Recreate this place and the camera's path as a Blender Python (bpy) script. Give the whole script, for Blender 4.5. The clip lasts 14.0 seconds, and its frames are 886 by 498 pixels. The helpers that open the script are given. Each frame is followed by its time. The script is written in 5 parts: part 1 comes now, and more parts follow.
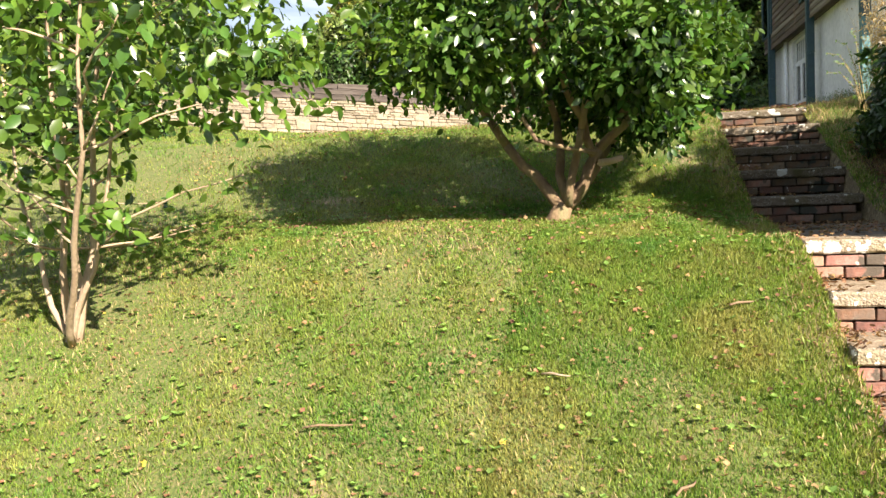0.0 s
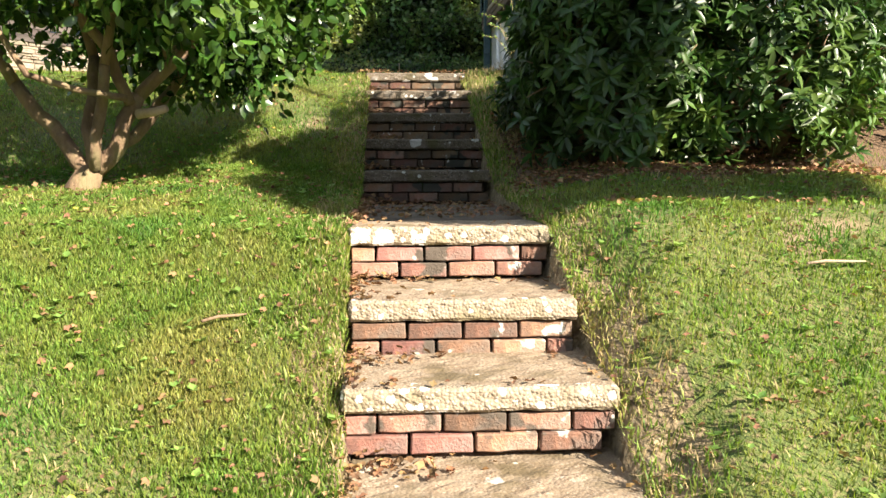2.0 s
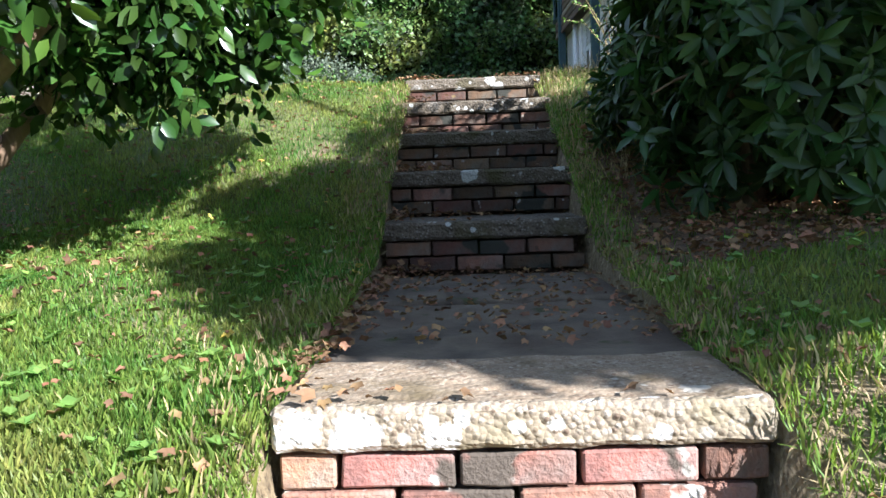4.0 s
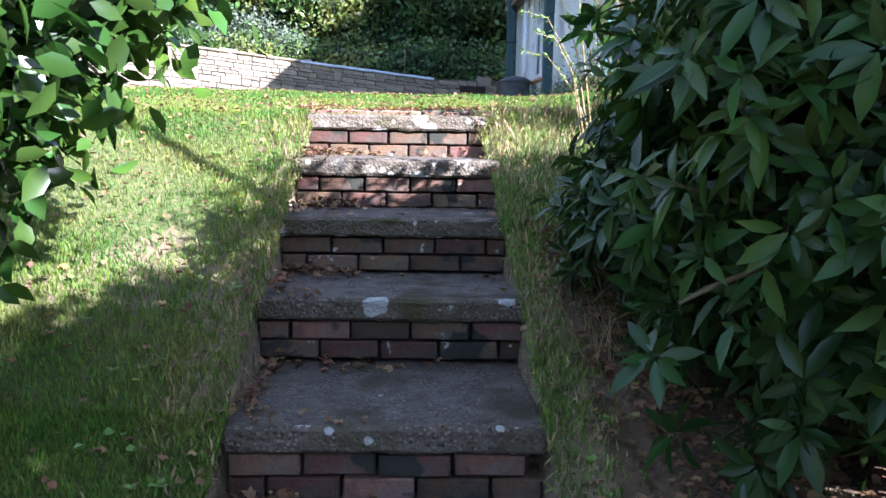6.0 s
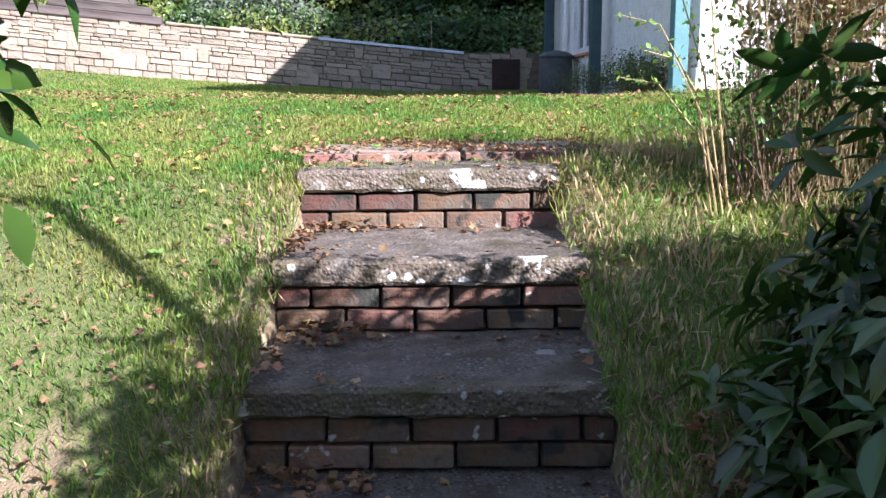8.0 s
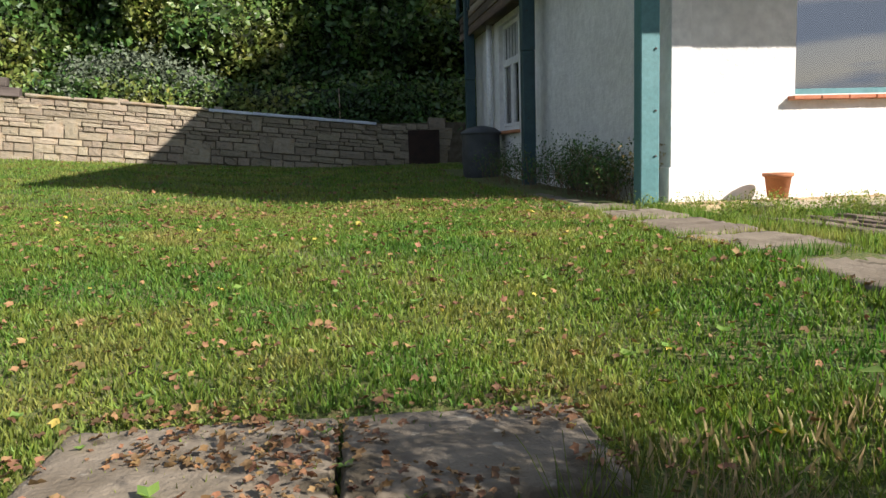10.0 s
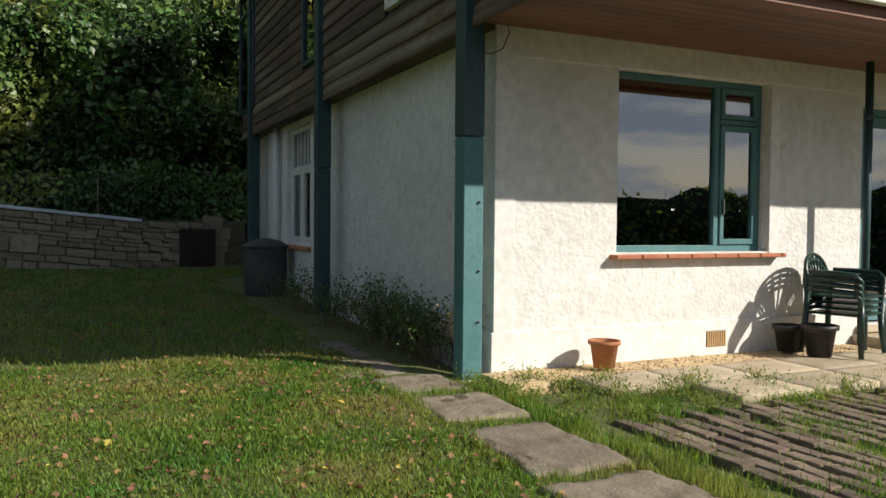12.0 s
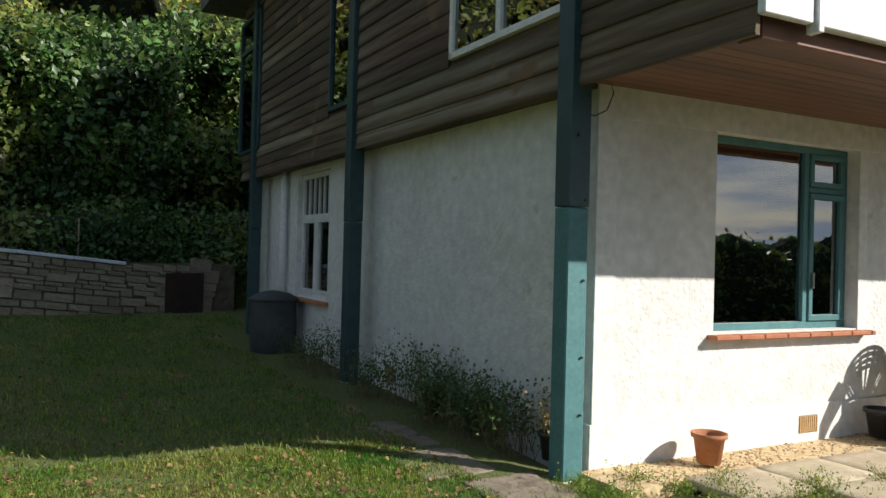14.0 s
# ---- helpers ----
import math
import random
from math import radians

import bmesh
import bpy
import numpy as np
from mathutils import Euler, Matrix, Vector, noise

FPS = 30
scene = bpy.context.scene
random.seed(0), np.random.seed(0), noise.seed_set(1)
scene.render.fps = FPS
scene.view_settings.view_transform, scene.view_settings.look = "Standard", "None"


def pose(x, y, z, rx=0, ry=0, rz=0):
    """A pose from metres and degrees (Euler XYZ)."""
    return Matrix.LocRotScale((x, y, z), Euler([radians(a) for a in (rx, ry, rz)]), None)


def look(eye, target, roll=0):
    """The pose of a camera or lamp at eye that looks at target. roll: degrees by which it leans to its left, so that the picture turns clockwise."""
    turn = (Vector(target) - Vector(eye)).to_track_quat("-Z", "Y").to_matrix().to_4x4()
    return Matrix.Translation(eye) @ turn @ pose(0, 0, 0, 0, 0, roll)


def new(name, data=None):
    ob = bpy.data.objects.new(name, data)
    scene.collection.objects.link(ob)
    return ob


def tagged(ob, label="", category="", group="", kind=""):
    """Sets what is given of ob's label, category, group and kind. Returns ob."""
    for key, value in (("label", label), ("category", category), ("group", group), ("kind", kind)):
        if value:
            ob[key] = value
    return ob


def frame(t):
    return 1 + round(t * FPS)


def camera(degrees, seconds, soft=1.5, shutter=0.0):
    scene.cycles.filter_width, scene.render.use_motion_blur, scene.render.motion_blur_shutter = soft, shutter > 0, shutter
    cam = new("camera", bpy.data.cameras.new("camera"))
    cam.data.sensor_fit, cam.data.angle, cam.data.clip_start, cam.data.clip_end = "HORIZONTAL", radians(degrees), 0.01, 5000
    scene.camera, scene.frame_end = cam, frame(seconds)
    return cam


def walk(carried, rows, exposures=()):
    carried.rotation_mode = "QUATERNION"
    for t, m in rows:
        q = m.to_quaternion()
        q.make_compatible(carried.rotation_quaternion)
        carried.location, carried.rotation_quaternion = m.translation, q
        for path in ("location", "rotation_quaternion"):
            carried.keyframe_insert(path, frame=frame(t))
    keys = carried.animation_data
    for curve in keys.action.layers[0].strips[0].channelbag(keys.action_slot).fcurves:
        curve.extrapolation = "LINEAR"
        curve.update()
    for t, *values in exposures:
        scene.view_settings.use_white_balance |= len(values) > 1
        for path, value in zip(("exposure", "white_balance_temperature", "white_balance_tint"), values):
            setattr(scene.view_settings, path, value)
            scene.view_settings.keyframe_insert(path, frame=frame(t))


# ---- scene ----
cam = camera(58.9, 14.0)
PATH = [
    (0, (-1.494, -5.203, 0.356), (-1.964, -3.264, 0.228), -2.5),
    (0.5, (-1.179, -4.87, 0.369), (-1.301, -2.884, 0.16), -2.5),
    (1, (-0.824, -4.502, 0.354), (-0.844, -2.514, 0.137), -2.2),
    (1.5, (-0.514, -4.087, 0.331), (-0.415, -2.1, 0.128), -1.8),
    (2, (-0.254, -3.627, 0.29), (-0.133, -1.642, 0.075), -0.1),
    (2.5, (-0.089, -3.056, 0.232), (-0.034, -1.069, 0.007), 0.1),
    (3, (-0.033, -2.464, 0.246), (0.021, -0.475, 0.042), -0.4),
    (3.5, (-0.029, -1.894, 0.282), (-0.114, 0.1, 0.157), -0.8),
    (4, (-0.082, -1.417, 0.402), (-0.154, 0.575, 0.247), -2.0),
    (4.2, (-0.074, -1.29, 0.497), (-0.06, 0.703, 0.331), -3.0),
    (6.3, (0.047, 0.227, 1.167), (0.117, 2.205, 0.881), 1.5),
    (6.5, (0.046, 0.335, 1.213), (0.092, 2.317, 0.946), 1.4),
    (7, (0.005, 0.707, 1.333), (0.085, 2.687, 1.064), -0.3),
    (7.5, (-0.01, 1.043, 1.432), (0.208, 2.984, 1.001), -1.3),
    (8, (0.01, 1.529, 1.483), (0.02, 3.494, 1.109), -0.7),
    (8.5, (-0.016, 2.089, 1.507), (-0.02, 4.065, 1.197), -0.2),
    (8.7, (-0.023, 2.282, 1.562), (-0.003, 4.266, 1.313), -0.2),
    (10.8, (0.301, 4.177, 2.21), (0.812, 6.092, 1.944), -1.3),
    (11, (0.309, 4.256, 2.28), (0.936, 6.138, 2.019), -0.8),
    (11.5, (0.297, 4.447, 2.374), (1.105, 6.264, 2.165), 0.3),
    (12, (0.218, 4.663, 2.515), (0.984, 6.509, 2.447), 0.5),
    (12.5, (0.183, 4.868, 2.578), (0.834, 6.754, 2.443), 0.3),
    (13, (0.078, 5.168, 2.721), (0.718, 7.062, 2.675), 0.7),
    (13.5, (-0.182, 5.419, 2.737), (0.568, 7.272, 2.703), 0.9),
    (14, (-0.353, 5.561, 2.782), (0.522, 7.359, 2.796), 1.5),
]
EXPOSURE = [(0, 1.65, 7000, 15), (2.0, 1.75, 6900, 14), (3.0, 1.58, 6600, 12), (4.2, 1.68, 5350, 15), (6.3, 2.35, 5200, 26), (7.2, 1.95, 5400, 30), (8.0, 1.72, 5500, 27), (8.7, 1.62, 5700, 25),
            (10.8, 0.35, 6600, 11), (12.5, 0.22, 6500, 11), (14, 0.42, 6300, 10)]
walk(cam, [(t, look(eye, target, roll)) for t, eye, target, roll in PATH], EXPOSURE)

# ---- light ----
SUN_WAY = Vector((-0.96, 0.943, -0.84)).normalized()
sun = new("sun", bpy.data.lights.new("sun", "SUN"))
sun.data.energy, sun.data.angle, sun.data.color = 5.0, radians(0.6), (1.0, 0.93, 0.82)
sun.rotation_mode = "QUATERNION"
sun.rotation_quaternion = SUN_WAY.to_track_quat("-Z", "Y")
world = bpy.data.worlds.new("sky")
scene.world = world
world.use_nodes = True
wn = world.node_tree
sky = wn.nodes.new("ShaderNodeTexSky")
sky.sky_type, sky.sun_disc = "NISHITA", False
sky.sun_elevation = math.asin(-SUN_WAY.z)
sky.sun_rotation = math.atan2(-SUN_WAY.x, -SUN_WAY.y)
wcoord = wn.nodes.new("ShaderNodeTexCoord")
wmap = wn.nodes.new("ShaderNodeMapping")
wmap.inputs["Scale"].default_value = (1.6, 1.6, 9.0)
wcloud = wn.nodes.new("ShaderNodeTexNoise")
wcloud.inputs["Scale"].default_value, wcloud.inputs["Detail"].default_value = 2.2, 7
wramp = wn.nodes.new("ShaderNodeValToRGB")
wramp.color_ramp.elements[0].position, wramp.color_ramp.elements[1].position = 0.42, 0.6
wmix = wn.nodes.new("ShaderNodeMix")
wmix.data_type = "RGBA"
wmix.inputs[7].default_value = (6.0, 7.2, 8.9, 1)
wn.links.new(wcoord.outputs["Generated"], wmap.inputs[0])
wn.links.new(wmap.outputs[0], wcloud.inputs["Vector"])
wn.links.new(wcloud.outputs[0], wramp.inputs[0])
wsep, whaze, wmax = (wn.nodes.new("ShaderNode" + k) for k in ("SeparateXYZ", "MapRange", "Math"))
whaze.inputs[1].default_value, whaze.inputs[2].default_value, whaze.inputs[3].default_value, whaze.inputs[4].default_value = 0.5, 0.58, 0.35, 0.0
wmax.operation = "MAXIMUM"
wn.links.new(wcoord.outputs["Generated"], wsep.inputs[0])
wn.links.new(wsep.outputs[2], whaze.inputs[0])
wn.links.new(whaze.outputs[0], wmax.inputs[0])
wn.links.new(wramp.outputs[0], wmax.inputs[1])
wn.links.new(wmax.outputs[0], wmix.inputs[0])
wn.links.new(sky.outputs[0], wmix.inputs[6])
wn.links.new(wmix.outputs[2], wn.nodes["Background"].inputs[0])
wn.nodes["Background"].inputs[1].default_value = 0.05


# ---- materials ----
def material(name, colours, rough=0.8, scale=8.0, detail=6.0, bump=0.0, bump_scale=40.0, spread=0.0, metal=0.0,
             translucent=0.0, spots=None, coords="Object", stretch=None, island=False, gloss=0.5):
    """A base of two or three colours mixed by noise at two scales, a shift from piece to piece, spots of a second stuff, and relief."""
    m = bpy.data.materials.new(name)
    m.use_nodes = True
    n, l = m.node_tree.nodes, m.node_tree.links
    p = n["Principled BSDF"]
    p.inputs["Roughness"].default_value, p.inputs["Metallic"].default_value = rough, metal
    p.inputs["Specular IOR Level"].default_value = gloss
    tc = n.new("ShaderNodeTexCoord")
    mp = n.new("ShaderNodeMapping")
    if stretch:
        mp.inputs["Scale"].default_value = stretch
    l.new(tc.outputs[coords], mp.inputs[0])
    noise_1 = n.new("ShaderNodeTexNoise")
    noise_1.inputs["Scale"].default_value, noise_1.inputs["Detail"].default_value = scale, detail
    l.new(mp.outputs[0], noise_1.inputs["Vector"])
    ramp = n.new("ShaderNodeValToRGB")
    el = ramp.color_ramp.elements
    el[0].position, el[1].position = 0.32, 0.68
    el[0].color, el[1].color = (*colours[0], 1), (*colours[-1], 1)
    if len(colours) == 3:
        e = el.new(0.5)
        e.color = (*colours[1], 1)
    l.new(noise_1.outputs[0], ramp.inputs[0])
    out = ramp.outputs[0]
    noise_2 = n.new("ShaderNodeTexNoise")
    noise_2.inputs["Scale"].default_value, noise_2.inputs["Detail"].default_value = scale * 7.3, 4
    l.new(mp.outputs[0], noise_2.inputs["Vector"])
    hsv = n.new("ShaderNodeHueSaturation")
    l.new(out, hsv.inputs["Color"])
    val = n.new("ShaderNodeMapRange")
    val.inputs[3].default_value, val.inputs[4].default_value = 0.72, 1.28
    l.new(noise_2.outputs[0], val.inputs[0])
    if spread:
        if island:
            rnd = n.new("ShaderNodeNewGeometry").outputs["Random Per Island"]
        else:
            rnd = n.new("ShaderNodeObjectInfo").outputs["Random"]
        rv = n.new("ShaderNodeMapRange")
        rv.inputs[3].default_value, rv.inputs[4].default_value = 1 - spread, 1 + spread
        l.new(rnd, rv.inputs[0])
        mul = n.new("ShaderNodeMath")
        mul.operation = "MULTIPLY"
        l.new(val.outputs[0], mul.inputs[0])
        l.new(rv.outputs[0], mul.inputs[1])
        l.new(mul.outputs[0], hsv.inputs["Value"])
        hv = n.new("ShaderNodeMapRange")
        hv.inputs[3].default_value, hv.inputs[4].default_value = 0.5 + spread * 0.05, 0.5 - spread * 0.05
        frac = n.new("ShaderNodeMath")
        frac.operation = "FRACT"
        by = n.new("ShaderNodeMath")
        by.operation = "MULTIPLY"
        by.inputs[1].default_value = 7.31
        l.new(rnd, by.inputs[0])
        l.new(by.outputs[0], frac.inputs[0])
        l.new(frac.outputs[0], hv.inputs[0])
        l.new(hv.outputs[0], hsv.inputs["Hue"])
    else:
        l.new(val.outputs[0], hsv.inputs["Value"])
    out = hsv.outputs[0]
    for colour, size, amount in spots or ():
        sp = n.new("ShaderNodeTexNoise")
        sp.inputs["Scale"].default_value, sp.inputs["Detail"].default_value = size, 3
        geo = n.new("ShaderNodeNewGeometry")
        l.new(geo.outputs["Position"], sp.inputs["Vector"])
        sr = n.new("ShaderNodeValToRGB")
        sr.color_ramp.elements[0].position, sr.color_ramp.elements[1].position = amount, amount + 0.04
        l.new(sp.outputs[0], sr.inputs[0])
        mx = n.new("ShaderNodeMix")
        mx.data_type = "RGBA"
        mx.inputs[7].default_value = (*colour, 1)
        l.new(sr.outputs[0], mx.inputs[0])
        l.new(out, mx.inputs[6])
        out = mx.outputs[2]
    l.new(out, p.inputs["Base Color"])
    if bump:
        nb = n.new("ShaderNodeTexNoise")
        nb.inputs["Scale"].default_value, nb.inputs["Detail"].default_value = bump_scale, 5
        l.new(mp.outputs[0], nb.inputs["Vector"])
        b = n.new("ShaderNodeBump")
        b.inputs["Strength"].default_value, b.inputs["Distance"].default_value = 1.0, bump
        l.new(nb.outputs[0], b.inputs["Height"])
        l.new(b.outputs[0], p.inputs["Normal"])
    if translucent:
        tr = n.new("ShaderNodeBsdfTranslucent")
        bright = n.new("ShaderNodeHueSaturation")
        bright.inputs["Value"].default_value, bright.inputs["Saturation"].default_value = 2.2, 1.1
        l.new(out, bright.inputs["Color"])
        l.new(bright.outputs[0], tr.inputs[0])
        ms = n.new("ShaderNodeMixShader")
        ms.inputs[0].default_value = translucent
        l.new(p.outputs[0], ms.inputs[1])
        l.new(tr.outputs[0], ms.inputs[2])
        l.new(ms.outputs[0], n["Material Output"].inputs[0])
    return m


TURF = material("turf", [(0.20, 0.16, 0.075), (0.12, 0.15, 0.035), (0.06, 0.10, 0.02)], 0.95, 48, 6, 0.012, 130,
                spots=[((0.26, 0.20, 0.11), 0.9, 0.66)])
BLADE = material("grass_blade", [(0.22, 0.225, 0.06), (0.145, 0.21, 0.038), (0.075, 0.165, 0.026)], 0.5, 1.7, 7, spread=0.5,
                 translucent=0.3, island=True, gloss=0.3)
STRAW = material("dry_grass", [(0.32, 0.24, 0.11), (0.42, 0.34, 0.17)], 0.8, 3, 4, spread=0.3, translucent=0.15, island=True)
WEED = material("weed_leaf", [(0.14, 0.24, 0.05), (0.21, 0.33, 0.07)], 0.5, 9, spread=0.3, translucent=0.25, island=True)
CAMELLIA = material("camellia_leaf", [(0.028, 0.062, 0.012), (0.045, 0.10, 0.016), (0.09, 0.16, 0.02)], 0.27, 1.6, 5,
                    spread=0.4, translucent=0.16, island=True, gloss=0.6)
RHODO = material("rhododendron_leaf", [(0.024, 0.052, 0.012), (0.042, 0.092, 0.018), (0.09, 0.15, 0.03)], 0.4, 1.4, 5,
                 spread=0.4, translucent=0.14, island=True, gloss=0.42)
MAGNOLIA = material("shrub_leaf", [(0.04, 0.09, 0.015), (0.07, 0.14, 0.02), (0.13, 0.21, 0.03)], 0.3, 2.5, 5,
                    spread=0.35, translucent=0.2, island=True, gloss=0.6)
HEDGE = material("hedge_leaf", [(0.025, 0.058, 0.013), (0.07, 0.135, 0.03), (0.20, 0.22, 0.05)], 0.45, 0.55, 6, spread=0.6,
                 translucent=0.15, island=True)
TREELEAF = material("tree_leaf", [(0.10, 0.16, 0.035), (0.20, 0.22, 0.045), (0.32, 0.20, 0.05)], 0.5, 0.3, 6, spread=0.5,
                    translucent=0.2, island=True)
SILVER = material("grey_leaf", [(0.08, 0.11, 0.065), (0.14, 0.17, 0.11)], 0.6, 2, spread=0.3, island=True)
# near-black: shade between hedge leaves put into colour; also fills the upper storey
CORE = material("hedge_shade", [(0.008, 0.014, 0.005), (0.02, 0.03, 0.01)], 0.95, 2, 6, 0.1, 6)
FALLEN = material("fallen_leaf", [(0.20, 0.10, 0.042), (0.27, 0.16, 0.075), (0.13, 0.065, 0.033)], 0.75, 9, spread=0.45, island=True, translucent=0.1)
FALLEN_Y = material("yellow_leaf", [(0.55, 0.42, 0.06), (0.6, 0.5, 0.12)], 0.65, 9, spread=0.3, island=True, translucent=0.15)
BARK = material("bark", [(0.12, 0.075, 0.045), (0.21, 0.14, 0.08), (0.17, 0.15, 0.07)], 0.85, 9, 6, 0.01, 45, stretch=(1, 1, 0.4))
BARK_PALE = material("pale_bark", [(0.33, 0.23, 0.15), (0.42, 0.32, 0.22)], 0.8, 10, 6, 0.006, 60, stretch=(1, 1, 0.4))
BRICK = material("brick", [(0.14, 0.085, 0.064), (0.29, 0.145, 0.098), (0.23, 0.175, 0.14)], 0.92, 9, 8, 0.006, 110, spread=0.4,
                 spots=[((0.60, 0.57, 0.49), 11, 0.64), ((0.10, 0.08, 0.06), 6, 0.60)])


def aggregate(name, matrix, pebbles, lichen, moss, patch=0.30, share=0.45, relief=0.007):
    """Exposed-aggregate concrete: pebbles of several colours in a sandy matrix, round lichen patches and dark moss."""
    m = bpy.data.materials.new(name)
    m.use_nodes = True
    n, l = m.node_tree.nodes, m.node_tree.links
    p = n["Principled BSDF"]
    p.inputs["Roughness"].default_value, p.inputs["Specular IOR Level"].default_value = 0.93, 0.3
    geo = n.new("ShaderNodeNewGeometry")

    def noise_at(scale, detail):
        q = n.new("ShaderNodeTexNoise")
        q.inputs["Scale"].default_value, q.inputs["Detail"].default_value = scale, detail
        l.new(geo.outputs["Position"], q.inputs["Vector"])
        return q.outputs[0]

    def cells(scale):
        q = n.new("ShaderNodeTexVoronoi")
        q.inputs["Scale"].default_value = scale
        l.new(geo.outputs["Position"], q.inputs["Vector"])
        return q.outputs["Distance"], q.outputs["Color"]

    def ramp(src, a, b, ca=(0, 0, 0), cb=(1, 1, 1), mid=None):
        q = n.new("ShaderNodeValToRGB")
        q.color_ramp.elements[0].position, q.color_ramp.elements[1].position = a, b
        q.color_ramp.elements[0].color, q.color_ramp.elements[1].color = (*ca, 1), (*cb, 1)
        if mid:
            q.color_ramp.elements.new((a + b) / 2).color = (*mid, 1)
        l.new(src, q.inputs[0])
        return q.outputs[0]

    def mix(fac, a, b, kind="MIX"):
        q = n.new("ShaderNodeMix")
        q.data_type, q.blend_type = "RGBA", kind
        for socket, v in ((0, fac), (6, a), (7, b)):
            if isinstance(v, bpy.types.NodeSocket):
                l.new(v, q.inputs[socket])
            else:
                q.inputs[socket].default_value = (*v, 1) if isinstance(v, tuple) else v
        return q.outputs[2]

    def maths(op, a, b):
        q = n.new("ShaderNodeMath")
        q.operation = op
        for socket, v in ((0, a), (1, b)):
            if isinstance(v, bpy.types.NodeSocket):
                l.new(v, q.inputs[socket])
            else:
                q.inputs[socket].default_value = v
        return q.outputs[0]

    dist, colour = cells(78)
    fine, fine_colour = cells(190)
    sand = ramp(noise_at(14, 8), 0.3, 0.7, matrix[0], matrix[1])
    stone = ramp(maths("FRACT", maths("MULTIPLY", colour, 3.7), 0.0), 0.0, 1.0, pebbles[0], pebbles[2], pebbles[1])
    show = ramp(dist, 0.36, 0.50, (1, 1, 1), (0, 0, 0))
    show = maths("MULTIPLY", show, ramp(noise_at(9, 3), 0.34, 0.5))
    out = mix(show, sand, stone)
    out = mix(0.5, out, ramp(fine, 0.1, 0.6, (1, 1, 1), (0.45, 0.42, 0.38)), "MULTIPLY")
    out = mix(ramp(noise_at(4.2, 7), 0.52, 0.66), out, moss)
    spot, pick = cells(8.5)
    edge = maths("ADD", spot, maths("MULTIPLY", maths("SUBTRACT", noise_at(38, 5), 0.5), 0.5))
    patches = maths("MULTIPLY", ramp(edge, patch - 0.03, patch + 0.03, (1, 1, 1), (0, 0, 0)), ramp(pick, 1 - share, 1 - share + 0.02))
    spot, pick = cells(24)
    edge = maths("ADD", spot, maths("MULTIPLY", maths("SUBTRACT", noise_at(60, 4), 0.5), 0.4))
    small = maths("MULTIPLY", ramp(edge, patch - 0.07, patch, (1, 1, 1), (0, 0, 0)), ramp(pick, 1 - share * 0.7, 1.02 - share * 0.7))
    out = mix(maths("MULTIPLY", maths("MAXIMUM", patches, small), 0.85), out, lichen)
    l.new(out, p.inputs["Base Color"])
    b = n.new("ShaderNodeBump")
    b.inputs["Strength"].default_value, b.inputs["Distance"].default_value = 1.0, relief
    l.new(maths("SUBTRACT", maths("MULTIPLY", noise_at(30, 6), 0.8), maths("MULTIPLY", dist, 0.9)), b.inputs["Height"])
    l.new(b.outputs[0], p.inputs["Normal"])
    return m


CONCRETE = aggregate("aggregate_concrete", ((0.32, 0.26, 0.18), (0.44, 0.37, 0.27)), ((0.20, 0.145, 0.10), (0.42, 0.36, 0.28), (0.60, 0.54, 0.45)),
                     (0.80, 0.78, 0.72), (0.24, 0.20, 0.12), 0.44, 0.46)
CONCRETE_TREAD = aggregate("worn_tread_concrete", ((0.27, 0.20, 0.13), (0.38, 0.31, 0.22)), ((0.18, 0.12, 0.08), (0.34, 0.27, 0.19), (0.46, 0.39, 0.30)),
                           (0.50, 0.46, 0.38), (0.13, 0.10, 0.055), 0.24, 0.22, 0.0035)
# moss plus the upper flight's shade, put into darker copies of the concrete
CONCRETE_MOSS_SHADE = aggregate("shaded_mossy_concrete", ((0.12, 0.10, 0.07), (0.23, 0.19, 0.14)), ((0.07, 0.055, 0.04), (0.20, 0.17, 0.13), (0.33, 0.30, 0.25)),
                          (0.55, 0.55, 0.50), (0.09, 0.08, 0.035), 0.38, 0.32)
MOSS_SHADE_TREAD = aggregate("shaded_tread_concrete", ((0.10, 0.085, 0.065), (0.20, 0.17, 0.135)), ((0.06, 0.05, 0.04), (0.17, 0.145, 0.12), (0.27, 0.24, 0.21)),
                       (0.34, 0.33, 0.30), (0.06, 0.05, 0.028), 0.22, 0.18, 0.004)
# the brick again, coloured darker for the shaded upper flight
BRICK_DARK = material("shaded_brick", [(0.075, 0.058, 0.042), (0.16, 0.085, 0.05), (0.125, 0.105, 0.08)], 0.92, 7, 8, 0.006, 90, spread=0.45,
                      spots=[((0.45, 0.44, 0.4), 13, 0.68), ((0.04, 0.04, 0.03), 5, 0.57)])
DIRT = material("soil", [(0.05, 0.035, 0.022), (0.12, 0.08, 0.05)], 0.97, 10, 8, 0.02, 50, spots=[((0.05, 0.07, 0.015), 4, 0.62)])
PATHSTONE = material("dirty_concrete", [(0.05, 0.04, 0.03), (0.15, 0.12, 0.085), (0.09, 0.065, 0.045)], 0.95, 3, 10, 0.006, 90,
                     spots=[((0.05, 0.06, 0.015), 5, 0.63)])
FLAG = material("flagstone", [(0.14, 0.112, 0.075), (0.25, 0.21, 0.155), (0.20, 0.165, 0.115)], 0.93, 3, 10, 0.006, 60, spread=0.15,
                spots=[((0.09, 0.072, 0.045), 5, 0.6), ((0.32, 0.29, 0.23), 16, 0.68)])
SLAB = material("patio_slab", [(0.40, 0.33, 0.22), (0.5, 0.42, 0.3)], 0.85, 4, 8, 0.003, 70, spread=0.1)
